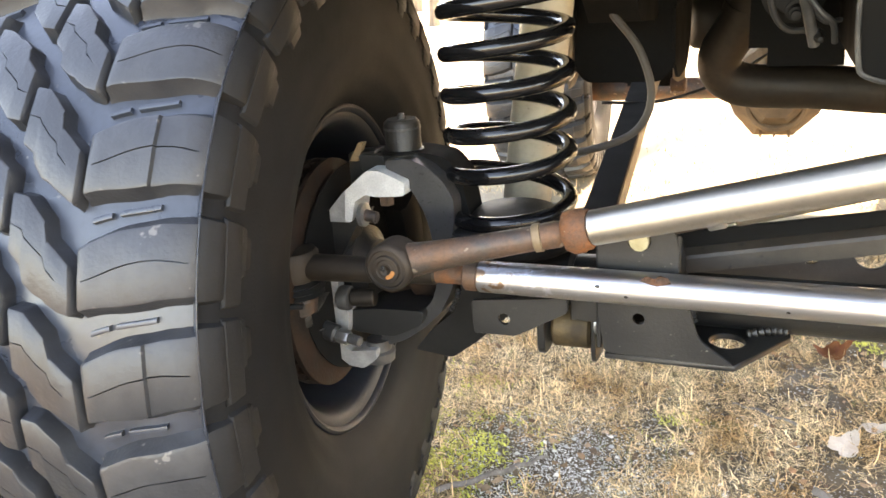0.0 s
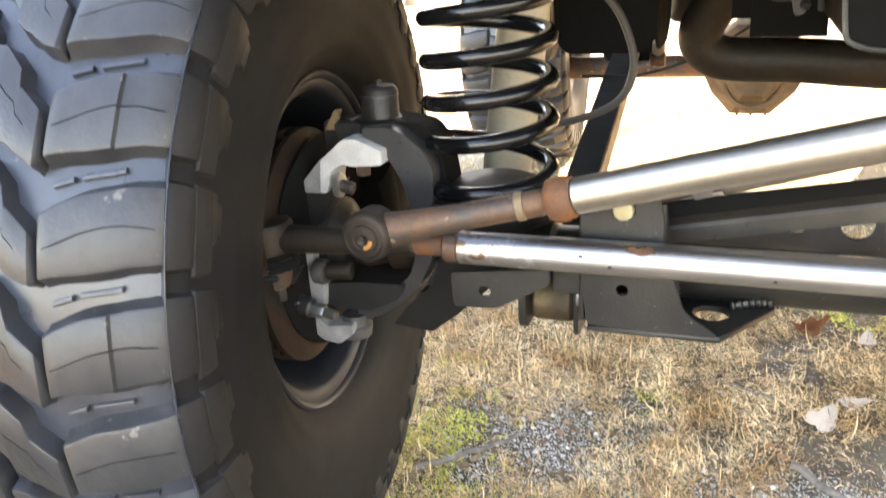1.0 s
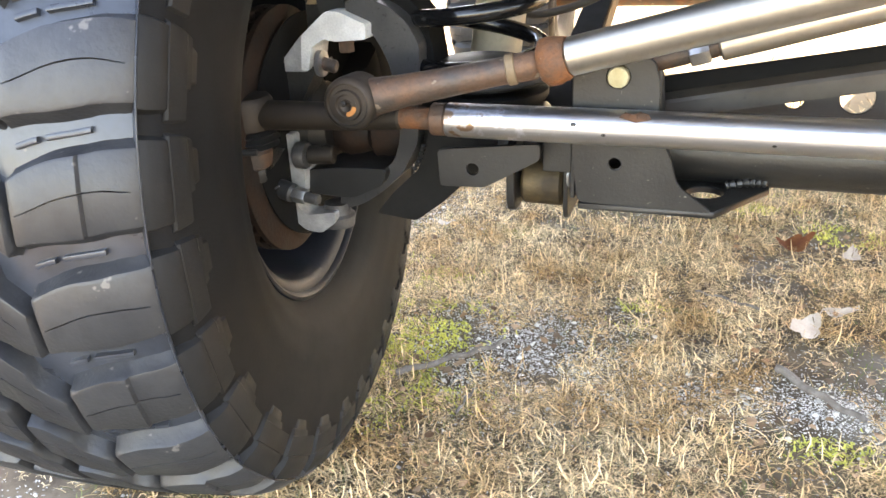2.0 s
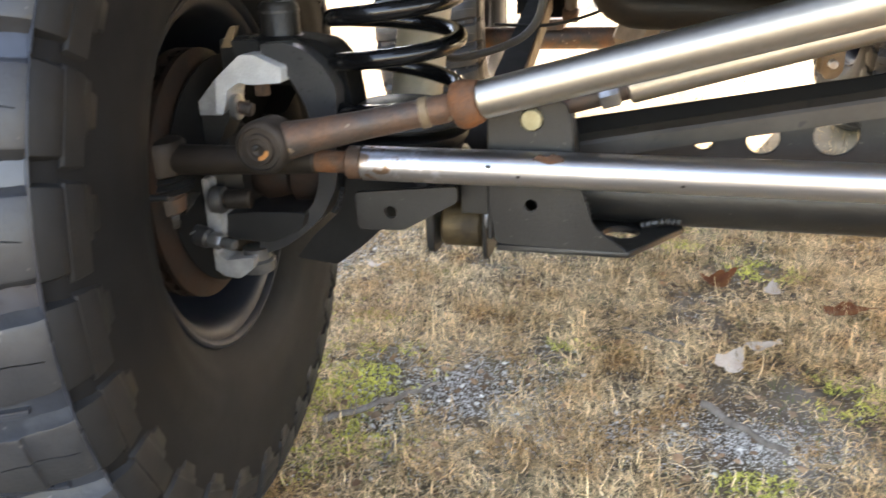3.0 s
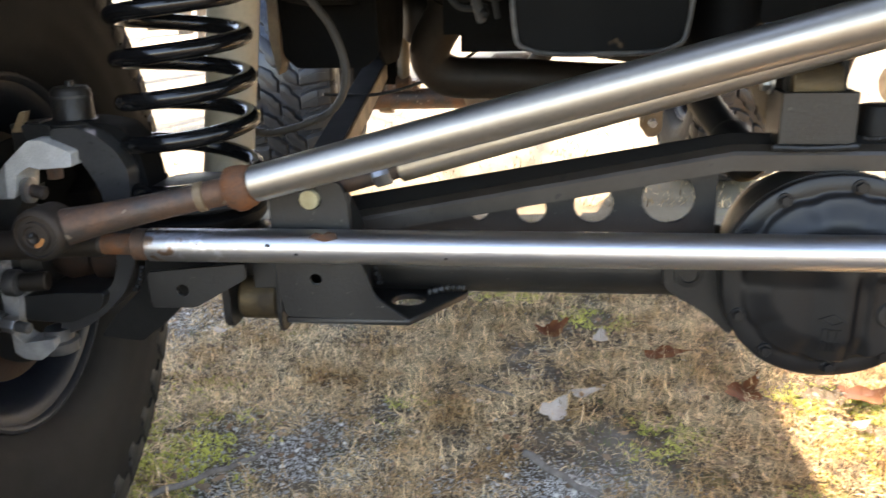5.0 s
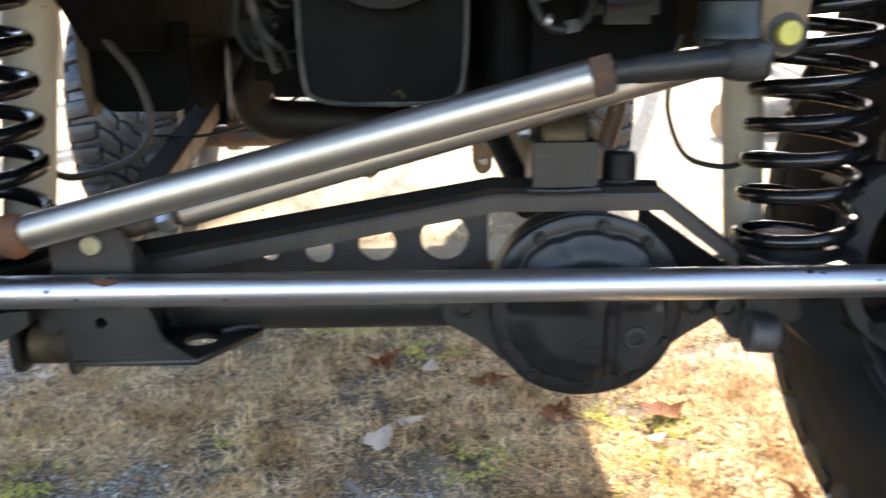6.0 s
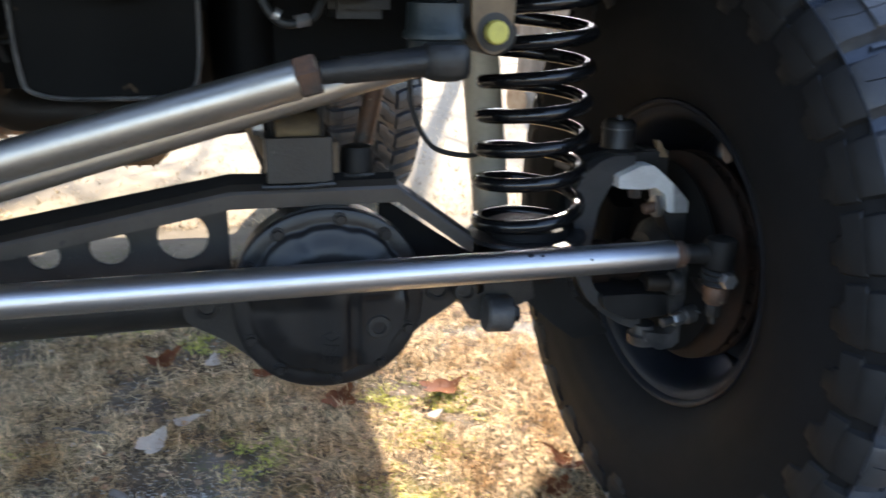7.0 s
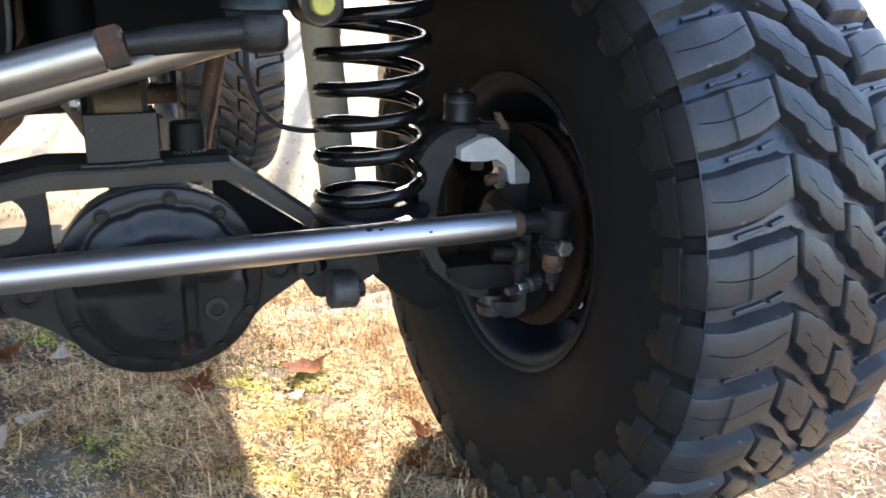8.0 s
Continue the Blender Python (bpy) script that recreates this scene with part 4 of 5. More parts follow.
bar = thing("track_bar", (.6, 1.085, .70), "satin steel track bar running behind the drag link", "track bar")
tb = lambda x: Vector((x, 1.085 - .02 * (x - .25) / .72, .611 + .284 * (x - .25)))
part("tube", rod(tb(.285), tb(.93), .0165, 36), "alu_satin", bar, "satin metal tube")
part("jam_nut", hexrod(tb(.255), tb(.275), .016, .002), "zinc", bar)
part("threaded_end", rod(tb(.20), tb(.29), .0115, 20), "rust_dark", bar)
part("rod_end", rod((.186, 1.062, .592), (.186, 1.115, .592), .024, 28, .004), "steel_dark", bar)
part("end_bushing", rod((.976, 1.050, .825), (.976, 1.105, .825), .026, 28, .004), "steel_dark", bar)

fb = thing("track_bar_mount", (.970, 1.05, .81), "dusty tan frame bracket with a yellow-marked bolt", "bracket")
o = rounded([(.941, .90), (.998, .90), (.993, .835), (.986, .808), (.970, .799), (.955, .806), (.942, .832)], .012)
part("mount_plate", plate(o, [(.970, .827, .010)], lambda u, v, t: (u, 1.040 + t, v), .007), "tan", fb, "dusty tan steel plate")
part("mount_plate", plate(o, [(.970, .827, .010)], lambda u, v, t: (u, 1.108 + t, v), .007), "steel_dark", fb)
part("mount_washer", lathe((.970, 1.041, .827), (0, -1, 0), [(0, .022), (.002, .022), (.0025, .013)], 28), "steel_dark", fb)
part("mount_bolt", lathe((.970, 1.038, .827), (0, -1, 0), [(0, .0140), (.008, .0142), (.0105, .0122), (.011, .006)], 12), "yellow", fb, "yellow-marked bolt head")

pit = thing("pitman_arm", (.92, .96, .82), "dark forged pitman arm under the steering box", "pitman arm")
part("arm", sweep([(.885, .992, .858), (.888, 1.02, .872), (.895, 1.05, .90)], .018, 14), "chassis", pit)
part("sector_cap", lathe((.885, .985, .809), (0, 0, 1), [(0, .024), (.003, .029), (.012, .030), (.014, .034), (.020, .034), (.024, .031), (.050, .030), (.052, .02)], 36), "teal", pit, "dark teal steering box cap")

# ---- springs and shocks ----
def coil(cx, cy, z0, z1, r, wire, pitch, phase, lean, label):
    sp = thing("coil_spring", (cx, cy, z0), label, "coil spring", "front springs")
    turns = (z1 - z0) / pitch
    pts = []
    n = int(turns * 28)
    for i in range(n + 1):
        f = phase + 2 * math.pi * i / 28
        q = i / 28
        z = z0 + pitch * (q if q > 1 else q * q * 0.5 + q * 0.12 + 0.38 * q ** 3)
        pts.append((cx + lean * (z - z0) + r * math.cos(f), cy + r * math.sin(f), z))
    part("coil", sweep(pts, wire, 14), "spring", sp)
    part("isolator", lathe((cx, cy, z0 - wire - .006), (0, 0, 1), [(0, r - .02), (0, r + .014), (.003, r + .016), (.007, r + .014), (.007, r - .02)], 40, closed=True), "boot", sp, "black rubber spring isolator")
    return sp


coil(-.005, 1.19, .575, 1.02, .0784, .0109, .0524, 2.6, 0.0, "glossy black coil spring standing on the axle seat")
coil(1.075, 1.185, .549, 1.02, .0722, .0099, .0466, 0.4, 0.02, "glossy black coil spring beside the differential")
for cx, cy, z in ((-.005, 1.19, .575), (1.075, 1.185, .549)):
    part("spring_seat", lathe((cx, cy, z - .075), (0, 0, 1), [(0, .05), (.02, .055), (.03, .083), (.036, .087), (.044, .087), (.047, .083), (.049, .063), (.060, .062), (.078, .060), (.080, .055), (.080, .02)], 44), "chassis", axle)


def shock(base, top, r, label):
    sh = thing("shock_absorber", base, label, "shock absorber", "front shocks")
    b, t = Vector(base), Vector(top)
    d = (t - b).normalized()
    part("body", rod(b, b + d * .46, r, 36, .004), "cream", sh)
    part("lower_eye", rod(b + Vector((-.02, 0, -.012)), b + Vector((.02, 0, -.012)), .02, 20, .003), "chassis", sh)
    part("shaft", rod(b + d * .455, b + d * .56, .011, 16), "zinc", sh)
    part("lower_cap", rod(b, b + d * .02, r * 1.06, 32, .003), "chassis", sh)
    return sh


shock((-.045, 1.38, .50), (.005, 1.38, .86), .038, "cream-painted shock absorber tube behind the spring")
shock((1.085, 1.36, .46), (1.05, 1.36, .80), .030, "cream-painted shock absorber tube with worn marks")
hs = thing("brake_hose", (.10, 1.43, .60), "grey-brown brake hose hanging in a loop", "hose", "hoses")
part("hose", sweep(smooth_path([(.045, 1.46, .93), (.059, 1.455, .900), (.076, 1.45, .827), (.126, 1.44, .760), (.146, 1.43, .688), (.115, 1.43, .632), (.02, 1.43, .601), (-.036, 1.45, .610)], 8), .0060, 12), "hose", hs)
hs = thing("brake_hose", (1.0, 1.33, .62), "thin black brake hose hanging in a loop", "hose", "hoses")
part("hose", sweep(smooth_path([(.945, 1.32, .82), (.932, 1.32, .75), (.936, 1.32, .70), (.965, 1.32, .645), (1.02, 1.32, .628), (1.06, 1.34, .63)], 8), .0042, 12), "hose_black", hs)

# ---- frame, engine, exhaust ----
def rail(x0, x1, label):
    r = thing("frame_rail", (x0, 2.4, .80), label, "frame rail", "frame rails")
    rings = []
    for y, z in ((.74, 1.12), (.95, 1.02), (1.16, .985), (1.30, .93), (1.46, .80), (1.6, .79), (4.2, .79)):
        rings.append([(x0, y, z), (x1, y, z), (x1, y, z + .10), (x0, y, z + .10)])
    part("rail", bevel(loft(rings), .008), "matte", r)
    return r


rl = rail(.045, .125, "black boxed steel frame rail under the vehicle")
part("spring_bracket", plate(rounded([(1.64, .81), (1.94, .81), (1.92, .71), (1.86, .676), (1.72, .676), (1.66, .71)], .02), [], lambda u, v, t: (-.023 + t, u, v), .006), "matte", rl)
part("spring_bracket", plate(rounded([(1.64, .81), (1.94, .81), (1.92, .71), (1.86, .676), (1.72, .676), (1.66, .71)], .02), [], lambda u, v, t: (.150 + t, u, v), .006), "matte", rl)
part("bracket_face", plate(rounded([(-.023, .84), (.156, .84), (.156, .705), (.13, .679), (.0, .679), (-.023, .705)], .012), [], lambda u, v, t: (u, 1.655 + t, v), .006), "matte", rl)
part("bracket_flange", plate(rounded([(-.041, .86), (-.022, .86), (-.022, .690), (-.030, .668), (-.041, .73)], .004), [], lambda u, v, t: (u, 1.64 + t, v), .05, .002), "tan", rl, "dusty tan flange")
part("coil_tower", lathe((-.005, 1.19, .985), (0, 0, 1), [(0, .07), (.004, .098), (.05, .098), (.055, .06)], 36), "chassis", rl)
rr = rail(.955, 1.035, "dark boxed steel frame rail above the driver-side spring")
part("coil_tower", lathe((1.085, 1.185, .985), (0, 0, 1), [(0, .07), (.004, .098), (.05, .098), (.055, .06)], 36), "chassis", rr)

body = thing("vehicle_body", (.54, 2.4, .75), "dark underside of the vehicle's body above the frame", "vehicle body")
part("floor_pan", box((-.21, .95, .96), (1.20, 4.3, 1.04), .01), "matte", body)
# bumper, fenders and front panel are unseen, placed to hold back sky light
part("front_panel", box((.0, .90, .98), (1.08, .96, 1.30), .01), "chassis", body)
part("rocker", box((-.22, 1.80, .92), (-.12, 2.95, 1.4), .02), "chassis", body)
part("rocker", box((1.22, 1.80, .92), (1.32, 2.95, 1.4), .02), "chassis", body)
part("upper_body", box((-.2, .97, 1.04), (1.28, 4.3, 1.75), .05), "chassis", body)
part("bumper", box((.02, .46, 1.06), (1.06, .70, 1.26), .03), "chassis", body)
for x0, x1 in ((-.46, -.2), (1.28, 1.54)):
    part("fender", box((x0, .90, 1.07), (x1, 1.80, 1.15), .03), "chassis", body)
    part("fender", box((max(x0, -.40), 3.1, 1.14), (min(x1, 1.42), 4.2, 1.22), .03), "chassis", body)

cross = thing("cross_member", (.54, 2.05, .73), "dark tubular cross member between the frame rails", "cross member")
part("beam", box((.06, 2.02, .735), (1.02, 2.09, .80), .012), "chassis", cross)
skd = thing("transmission", (.6, 2.3, .70), "dark transmission and transfer case under the body", "transmission")
part("case", loft([[(.60 + w * math.cos(2 * math.pi * i / 20), y, .84 + h * math.sin(2 * math.pi * i / 20)) for i in range(20)] for y, w, h in ((1.68, .17, .16), (1.78, .17, .15), (1.9, .11, .11), (2.5, .10, .10), (2.6, .15, .14), (2.8, .14, .13), (2.85, .05, .05))]), "exhaust", skd)

eng = thing("engine", (.52, 1.4, .71), "black engine oil pan and block above the axle", "engine")


def build_pan():
    o = rounded([(.410, .95), (.401, .90), (.406, .747), (.430, .728), (.607, .728), (.630, .747), (.637, .90), (.628, .95)], .02, 5)
    bm = plate(o, [], lambda u, v, t: (u, 1.29 + t, v), .32, .012)
    return bm


part("oil_pan", build_pan(), "pan", eng, "satin black oil pan with a few rust spots", smooth=35)
# lighter bead along the pan's edge paints its rim highlight
pr = smooth_path([(.404, 1.287, .93), (.408, 1.287, .772), (.429, 1.287, .734), (.52, 1.287, .728), (.608, 1.287, .734), (.632, 1.287, .772), (.636, 1.287, .93)], 6)
part("pan_seam", sweep(pr, .0035, 8), "forged", eng)
part("drain_plug", hexrod((.53, 1.34, .728), (.53, 1.34, .718), .011), "steel_dark", eng)
part("side_case", loft([[(.70 + .055 * math.cos(2 * math.pi * i / 24), 1.42 + .08 * math.sin(2 * math.pi * i / 24), z) for i in range(24)] for z in (.715, .73, .95)]), "pan", eng)
part("block", box((.30, 1.40, .84), (.80, 1.75, 1.02), .02), "pan", eng)
part("damper", lathe((.525, 1.27, .955), (0, -1, 0), [(0, .10), (.02, .10), (.022, .094), (.026, .094), (.028, .10), (.04, .10), (.042, .07), (.03, .05)], 44), "chassis", eng)
for i, (x, y, z, r) in enumerate(((.338, 1.37, .815, .014), (.362, 1.35, .84, .011), (.315, 1.40, .86, .018), (.362, 1.36, .785, .009), (.345, 1.38, .88, .016))):
    part("sensor", lathe((x, y, z), (.2 * (i % 2), -1, -.2), [(0, r * .6), (.004, r), (.012, r), (.013, r * .75), (.026, r * .7), (.028, r * .5), (.034, r * .45), (.035, r * .1)], 18), "chassis", eng)
part("dipstick_tube", sweep(smooth_path([(.335, 1.30, .95), (.338, 1.31, .87), (.352, 1.33, .81), (.362, 1.35, .77)], 6), .007, 10), "forged", eng)
part("wire_loop", sweep(smooth_path([(.345, 1.31, .84), (.365, 1.30, .815), (.38, 1.31, .80), (.385, 1.33, .775)], 6), .004, 8), "hose_black", eng)
for pts, r, mat in (([(.32, 1.33, .95), (.326, 1.34, .88), (.345, 1.345, .83), (.372, 1.35, .80), (.392, 1.36, .80)], .0035, "hose_black"),
                    ([(.30, 1.36, .95), (.312, 1.35, .89), (.306, 1.36, .83), (.325, 1.38, .79), (.36, 1.39, .785)], .0045, "hose_black"),
                    ([(.355, 1.33, .95), (.352, 1.34, .90), (.366, 1.34, .865), (.385, 1.35, .86)], .003, "hose")):
    part("wire", sweep(smooth_path(pts, 6), r, 8), mat, eng)
part("bell_housing", box((.275, 1.60, .706), (.45, 1.72, .95), .03), "matte", eng)
part("starter", lathe((.335, 1.50, .835), (0, -1, 0), [(0, .03), (.0, .042), (.09, .042), (.095, .03), (.11, .028), (.112, .01)], 24), "chassis", eng)
part("bracket", box((.79, 1.15, .86), (.86, 1.25, .95), .008), "chassis", eng)
part("pump_housing", box((.80, 1.22, .835), (.885, 1.34, .95), .012), "steel_dark", eng)
# added black sheet hides the pipes so the engine bay reads dark
part("splash_guard", box((.67, 1.36, .76), (.95, 1.375, .98), .004), "matte", eng)
part("return_line", sweep(smooth_path([(.70, 1.24, .93), (.715, 1.2, .86), (.74, 1.19, .83), (.78, 1.2, .84), (.80, 1.22, .88)], 6), .006, 10), "hose_black", eng)
# clamp and fitting are added zinc bits for silver glints in the dark
part("line_clamp", lathe((.728, 1.192, .842), (1, 0, -.6), [(0, .0062), (0, .009), (.008, .009), (.008, .0062)], 16, closed=True), "zinc", eng)
part("line_fitting", hexrod((.755, 1.19, .832), (.772, 1.195, .835), .009), "zinc", eng)
part("mount_bracket", plate(rounded([(.70, .96), (.78, .96), (.765, .87), (.72, .86)], .01), [(.742, .89, .008)], lambda u, v, t: (u, 1.26 + t, v), .006), "steel_dark", eng)

ex = thing("exhaust_pipe", (.5, 1.88, .60), "dark brown exhaust crossover pipe bending under the engine", "exhaust pipe")
part("pipe", sweep(smooth_path([(.335, 1.80, .93), (.290, 1.84, .82), (.245, 1.87, .745), (.218, 1.885, .697), (.222, 1.895, .660), (.258, 1.90, .636), (.32, 1.90, .631), (.40, 1.90, .629), (.50, 1.90, .621), (.60, 1.90, .617), (.72, 1.89, .630), (.79, 1.87, .70), (.81, 1.84, .80), (.81, 1.82, .93)], 7), .0425, 28), "exhaust", ex)
part("flange", lathe((.205, 2.00, .752), (-1, -.35, 0), [(0, .030), (0, .054), (.03, .056), (.05, .053), (.060, .044), (.064, .026), (.058, .015)], 36), "exhaust", ex, "round brown exhaust canister")
part("flange_pipe", sweep(smooth_path([(.20, 2.0, .752), (.25, 2.01, .754), (.32, 2.02, .77), (.40, 2.03, .80)], 6), .031, 20), "exhaust", ex)
part("clamp", lathe((.262, 1.86, .775), (.35, -.3, 1), [(0, .043), (0, .047), (.016, .047), (.016, .043)], 24, closed=True), "exhaust", ex)

ca = thing("control_arm", (.06, 1.7, .45), "black square-tube lower control arm with its lit side painted tan", "control arm")
rings = []
for t in (0.0, 1.0):
    c = Vector((.082, 1.155, .452)).lerp(Vector((.03, 2.30, .625)), t)
    rings.append([c + Vector((u * .024, 0, v * .027)) for u, v in ((-1, -1), (1, -1), (1, 1), (-1, 1))])
part("arm_tube", bevel(loft(rings), .005), "matte", ca)
# tan strip paints the light that sunlit ground throws on the right side
face = []
for t in (0.03, 0.97):
    c = Vector((.082, 1.155, .452)).lerp(Vector((.03, 2.30, .625)), t)
    face.append([c + Vector((u, 0, v)) for u, v in ((.0235, -.021), (.0262, -.020), (.0262, .020), (.0235, .021))])
part("arm_side", loft(face), "tan", ca, "side of the arm tinted tan for light off the ground")
part("frame_mount", box((-.03, 2.24, .58), (.09, 2.36, .80), .008), "matte", ca)
bb = thing("brace_bar", (.885, 1.55, .55), "grey-brown worn steel bar behind the truss", "bar")
part("bar", rod((.868, 1.55, .50), (.936, 1.55, .78), .0165, 20), "rust_dark", bb)
part("bar_bracket", box((.845, 1.50, .70), (.880, 1.58, .82), .004), "rust_dark", bb, "browned bracket beside the bar")
lk = thing("sway_link", (.08, 2.2, .57), "dusty tan vertical link behind the control arm", "link")
part("link_bar", rod((.107, 2.2, .585), (.112, 2.2, .80), .015, 16), "tan", lk)
part("link_eye", rod((.089, 2.2, .59), (.125, 2.2, .59), .018, 18, .003), "rust_dark", lk)

# ---- rear axle and behind ----
ra = thing("rear_axle", (.36, 3.62, .30), "rusty rear axle with a dusty differential", "axle")
part("axle_tube", rod((-.36, 3.42, .385), (1.08, 3.50, .385), .042, 28), "rust_dark", ra)
octo = [(.262, .244), (.398, .244), (.478, .322), (.520, .41), (.48, .50), (.40, .56), (.27, .56), (.19, .50), (.15, .41), (.196, .318)]
part("housing", bevel(loft([[(.335 + (x - .335) * k, y, .40 + (z - .40) * k) for x, z in octo] for y, k in ((3.14, .45), (3.20, .78), (3.24, .97), (3.30, 1.0), (3.42, 1.0), (3.50, .85), (3.56, .5))]), .004), "housing", ra, "brown dusty angular differential housing", smooth=25)
part("pinion_ring", lathe((.335, 3.20, .375), (0, -1, 0), [(0, .105), (.03, .105), (.036, .099), (.036, .088), (.02, .078), (.0, .06)], 32), "housing", ra)
for x0 in (.285, .33, .378):
    part("casting_rib", box((x0, 3.205, .247), (x0 + .008, 3.25, .275), .002), "housing", ra)
part("spring_perch", box((-.16, 3.38, .42), (-.04, 3.50, .46), .006), "rust_dark", ra)
part("spring_perch", box((.80, 3.42, .42), (.92, 3.54, .46), .006), "rust_dark", ra)
part("shock_mount", plate(rounded([(3.40, .34), (3.48, .32), (3.50, .44), (3.42, .46)], .01), [], lambda u, v, t: (-.20 + t, u, v), .05, .003), "tan", ra, "dusty tan shock bracket")
ds = thing("drive_shaft", (.5, 2.9, .55), "dark drive shaft running to the rear axle", "drive shaft", "drive shafts")
part("shaft", rod((.56, 2.8, .76), (.335, 3.08, .42), .032, 20), "exhaust", ds)
fs = thing("drive_shaft", (.69, 1.8, .62), "black front drive shaft rising from the differential", "drive shaft", "drive shafts")
part("shaft", rod((.742, 1.50, .578), (.64, 2.25, .79), .026, 24), "chassis", fs)
part("joint", lathe((.754, 1.41, .553), (-.012, .09, .025), [(0, .022), (.012, .034), (.045, .036), (.055, .028), (.085, .034), (.10, .030)], 24), "chassis", fs)
rb = thing("rear_arm_bracket", (.765, 2.6, .385), "dusty tan bracket hanging under the frame", "bracket")
part("bracket_plate", plate(rounded([(.735, .80), (.795, .80), (.792, .405), (.775, .386), (.750, .386), (.738, .405)], .008), [(.765, .425, .014)], lambda u, v, t: (u, 2.56 + t, v), .006), "tan", rb)
part("bracket_plate", plate(rounded([(.735, .80), (.795, .80), (.792, .405), (.775, .386), (.750, .386), (.738, .405)], .008), [], lambda u, v, t: (u, 2.64 + t, v), .006), "tan", rb)
part("pivot_bolt", rod((.765, 2.545, .425), (.765, 2.66, .425), .011, 16), "zinc", rb)
mf = thing("muffler", (1.0, 3.9, .62), "dull brown muffler behind the rear axle", "muffler")
part("hanger", rod((.6, 3.98, .76), (.6, 3.98, .98), .006, 8), "rust_dark", mf)
part("can", loft([[(x, 3.98 + .07 * math.cos(2 * math.pi * i / 24), .72 + .05 * math.sin(2 * math.pi * i / 24)) for i in range(24)] for x in (.35, .37, .85, .87)]), "rust_dark", mf)
cb = thing("brake_cable", (.1, 2.0, .6), "thin brake line strung across under the body", "cable")
part("line", sweep(smooth_path([(-.02, 1.9, .60), (.1, 1.95, .595), (.22, 2.0, .63), (.34, 2.05, .70)], 6), .0035, 8), "hose_black", cb)

# ---- woodland edge behind ----
rng = random.Random(5)


def tree(x, y, r, h):
    t = thing("tree", (x, y, 0), "bare winter tree at the edge of the clearing", "tree", "trees behind the vehicle")
    pts, lean = [], (rng.uniform(-.03, .03), rng.uniform(-.03, .03))
    for i in range(9):
        q = i / 8
        pts.append((x + lean[0] * h * q + rng.uniform(-.03, .03), y + lean[1] * h * q + rng.uniform(-.03, .03), -.05 + h * q))
    part("trunk", sweep(pts, r, 10, r_end=r * .25), "bark", t)
    bm = bmesh.new()
    tw = bmesh.new()
    for k in range(12):
        q = rng.uniform(.3, .95)
        b = Vector(pts[int(q * 8)])
        f, l = rng.uniform(0, 6.28), h * .28 * (1.2 - q)
        e = b + Vector((math.cos(f) * l, math.sin(f) * l, l * rng.uniform(.3, .9)))
        sweep([b, b.lerp(e, .5) + Vector((0, 0, -.05 * l)), e], r * .3 * (1.1 - q), 6, bm, r_end=r * .05)
        for j in range(8):
            s = b.lerp(e, rng.uniform(.3, 1))
            g = s + Vector((rng.uniform(-1, 1), rng.uniform(-1, 1), rng.uniform(.1, 1))) * l * .4
            sweep([s, g], r * .05, 4, tw, r_end=r * .015)
    part("limbs", bm, "bark", t)
    part("twigs", tw, "bark", t)


for i in range(26):
    tree(-9 + i * .85 + rng.uniform(-.4, .4), rng.uniform(11, 19), rng.uniform(.08, .2), rng.uniform(8, 13))
st = thing("tree_stump", (3.15, 6.6, 0), "weathered upright tree stump on leaf litter", "stump")
part("stump", sweep([(3.15, 6.6, -.03), (3.14, 6.6, .08), (3.15, 6.6, .5), (3.17, 6.62, 1.1)], .16, 18, r_end=.12), "bark", st)
for (x0, y0, z0), (x1, y1, z1), r in (((2.75, 5.9, .12), (3.7, 6.25, .13), .125), ((3.1, 5.6, .09), (4.0, 5.7, .09), .09)):
    lg = thing("log", (x0, y0, 0), "split weathered log lying on leaf litter", "log", "logs")
    part("trunk", sweep([(x0, y0, z0), ((x0 + x1) / 2, (y0 + y1) / 2, (z0 + z1) / 2 + .01), (x1, y1, z1)], r, 16, r_end=r * .9), "bark", lg)
    part("cut_face", lathe((x0, y0, z0), (x0 - x1, y0 - y1, z0 - z1), [(0, r * .95), (.004, r * .93), (.006, r * .4)], 16), "cutwood", lg)

# ---- litter and grass ----
def leaf_mesh(size, lobes, seed, curl):
    """A curled lobed leaf with thickness."""
    r = random.Random(seed)
    bm = bmesh.new()
    n = 36
    top, bot = [], []
    def lift(u, v):
        return curl * size * ((u / size) ** 2 * 1.2 + (v / size) ** 2 * .8) + .06 * size * math.sin(5 * u / size + seed) + .003
    outline = []
    for i in range(n):
        f = 2 * math.pi * i / n
        k = (.62 + .38 * abs(math.cos(lobes * f / 2))) * (1 + r.uniform(-.08, .08))
        outline.append((size * .5 * k * math.cos(f) * 1.25, size * .5 * k * math.sin(f) * .8))
    rings = []
    for q, th in ((.02, .0), (.35, 0), (.7, 0), (1, 0), (1, -.0008), (.7, -.0008), (.35, -.0008), (.02, -.0008)):
        rings.append([(u * q, v * q, lift(u * q, v * q) + th) for u, v in outline])
    loft(rings, bm)
    sweep([(size * .55, 0, lift(size * .55, 0)), (size * .85, .02 * size, lift(size * .8, 0) * .7)], .0012, 5, bm)
    return bm


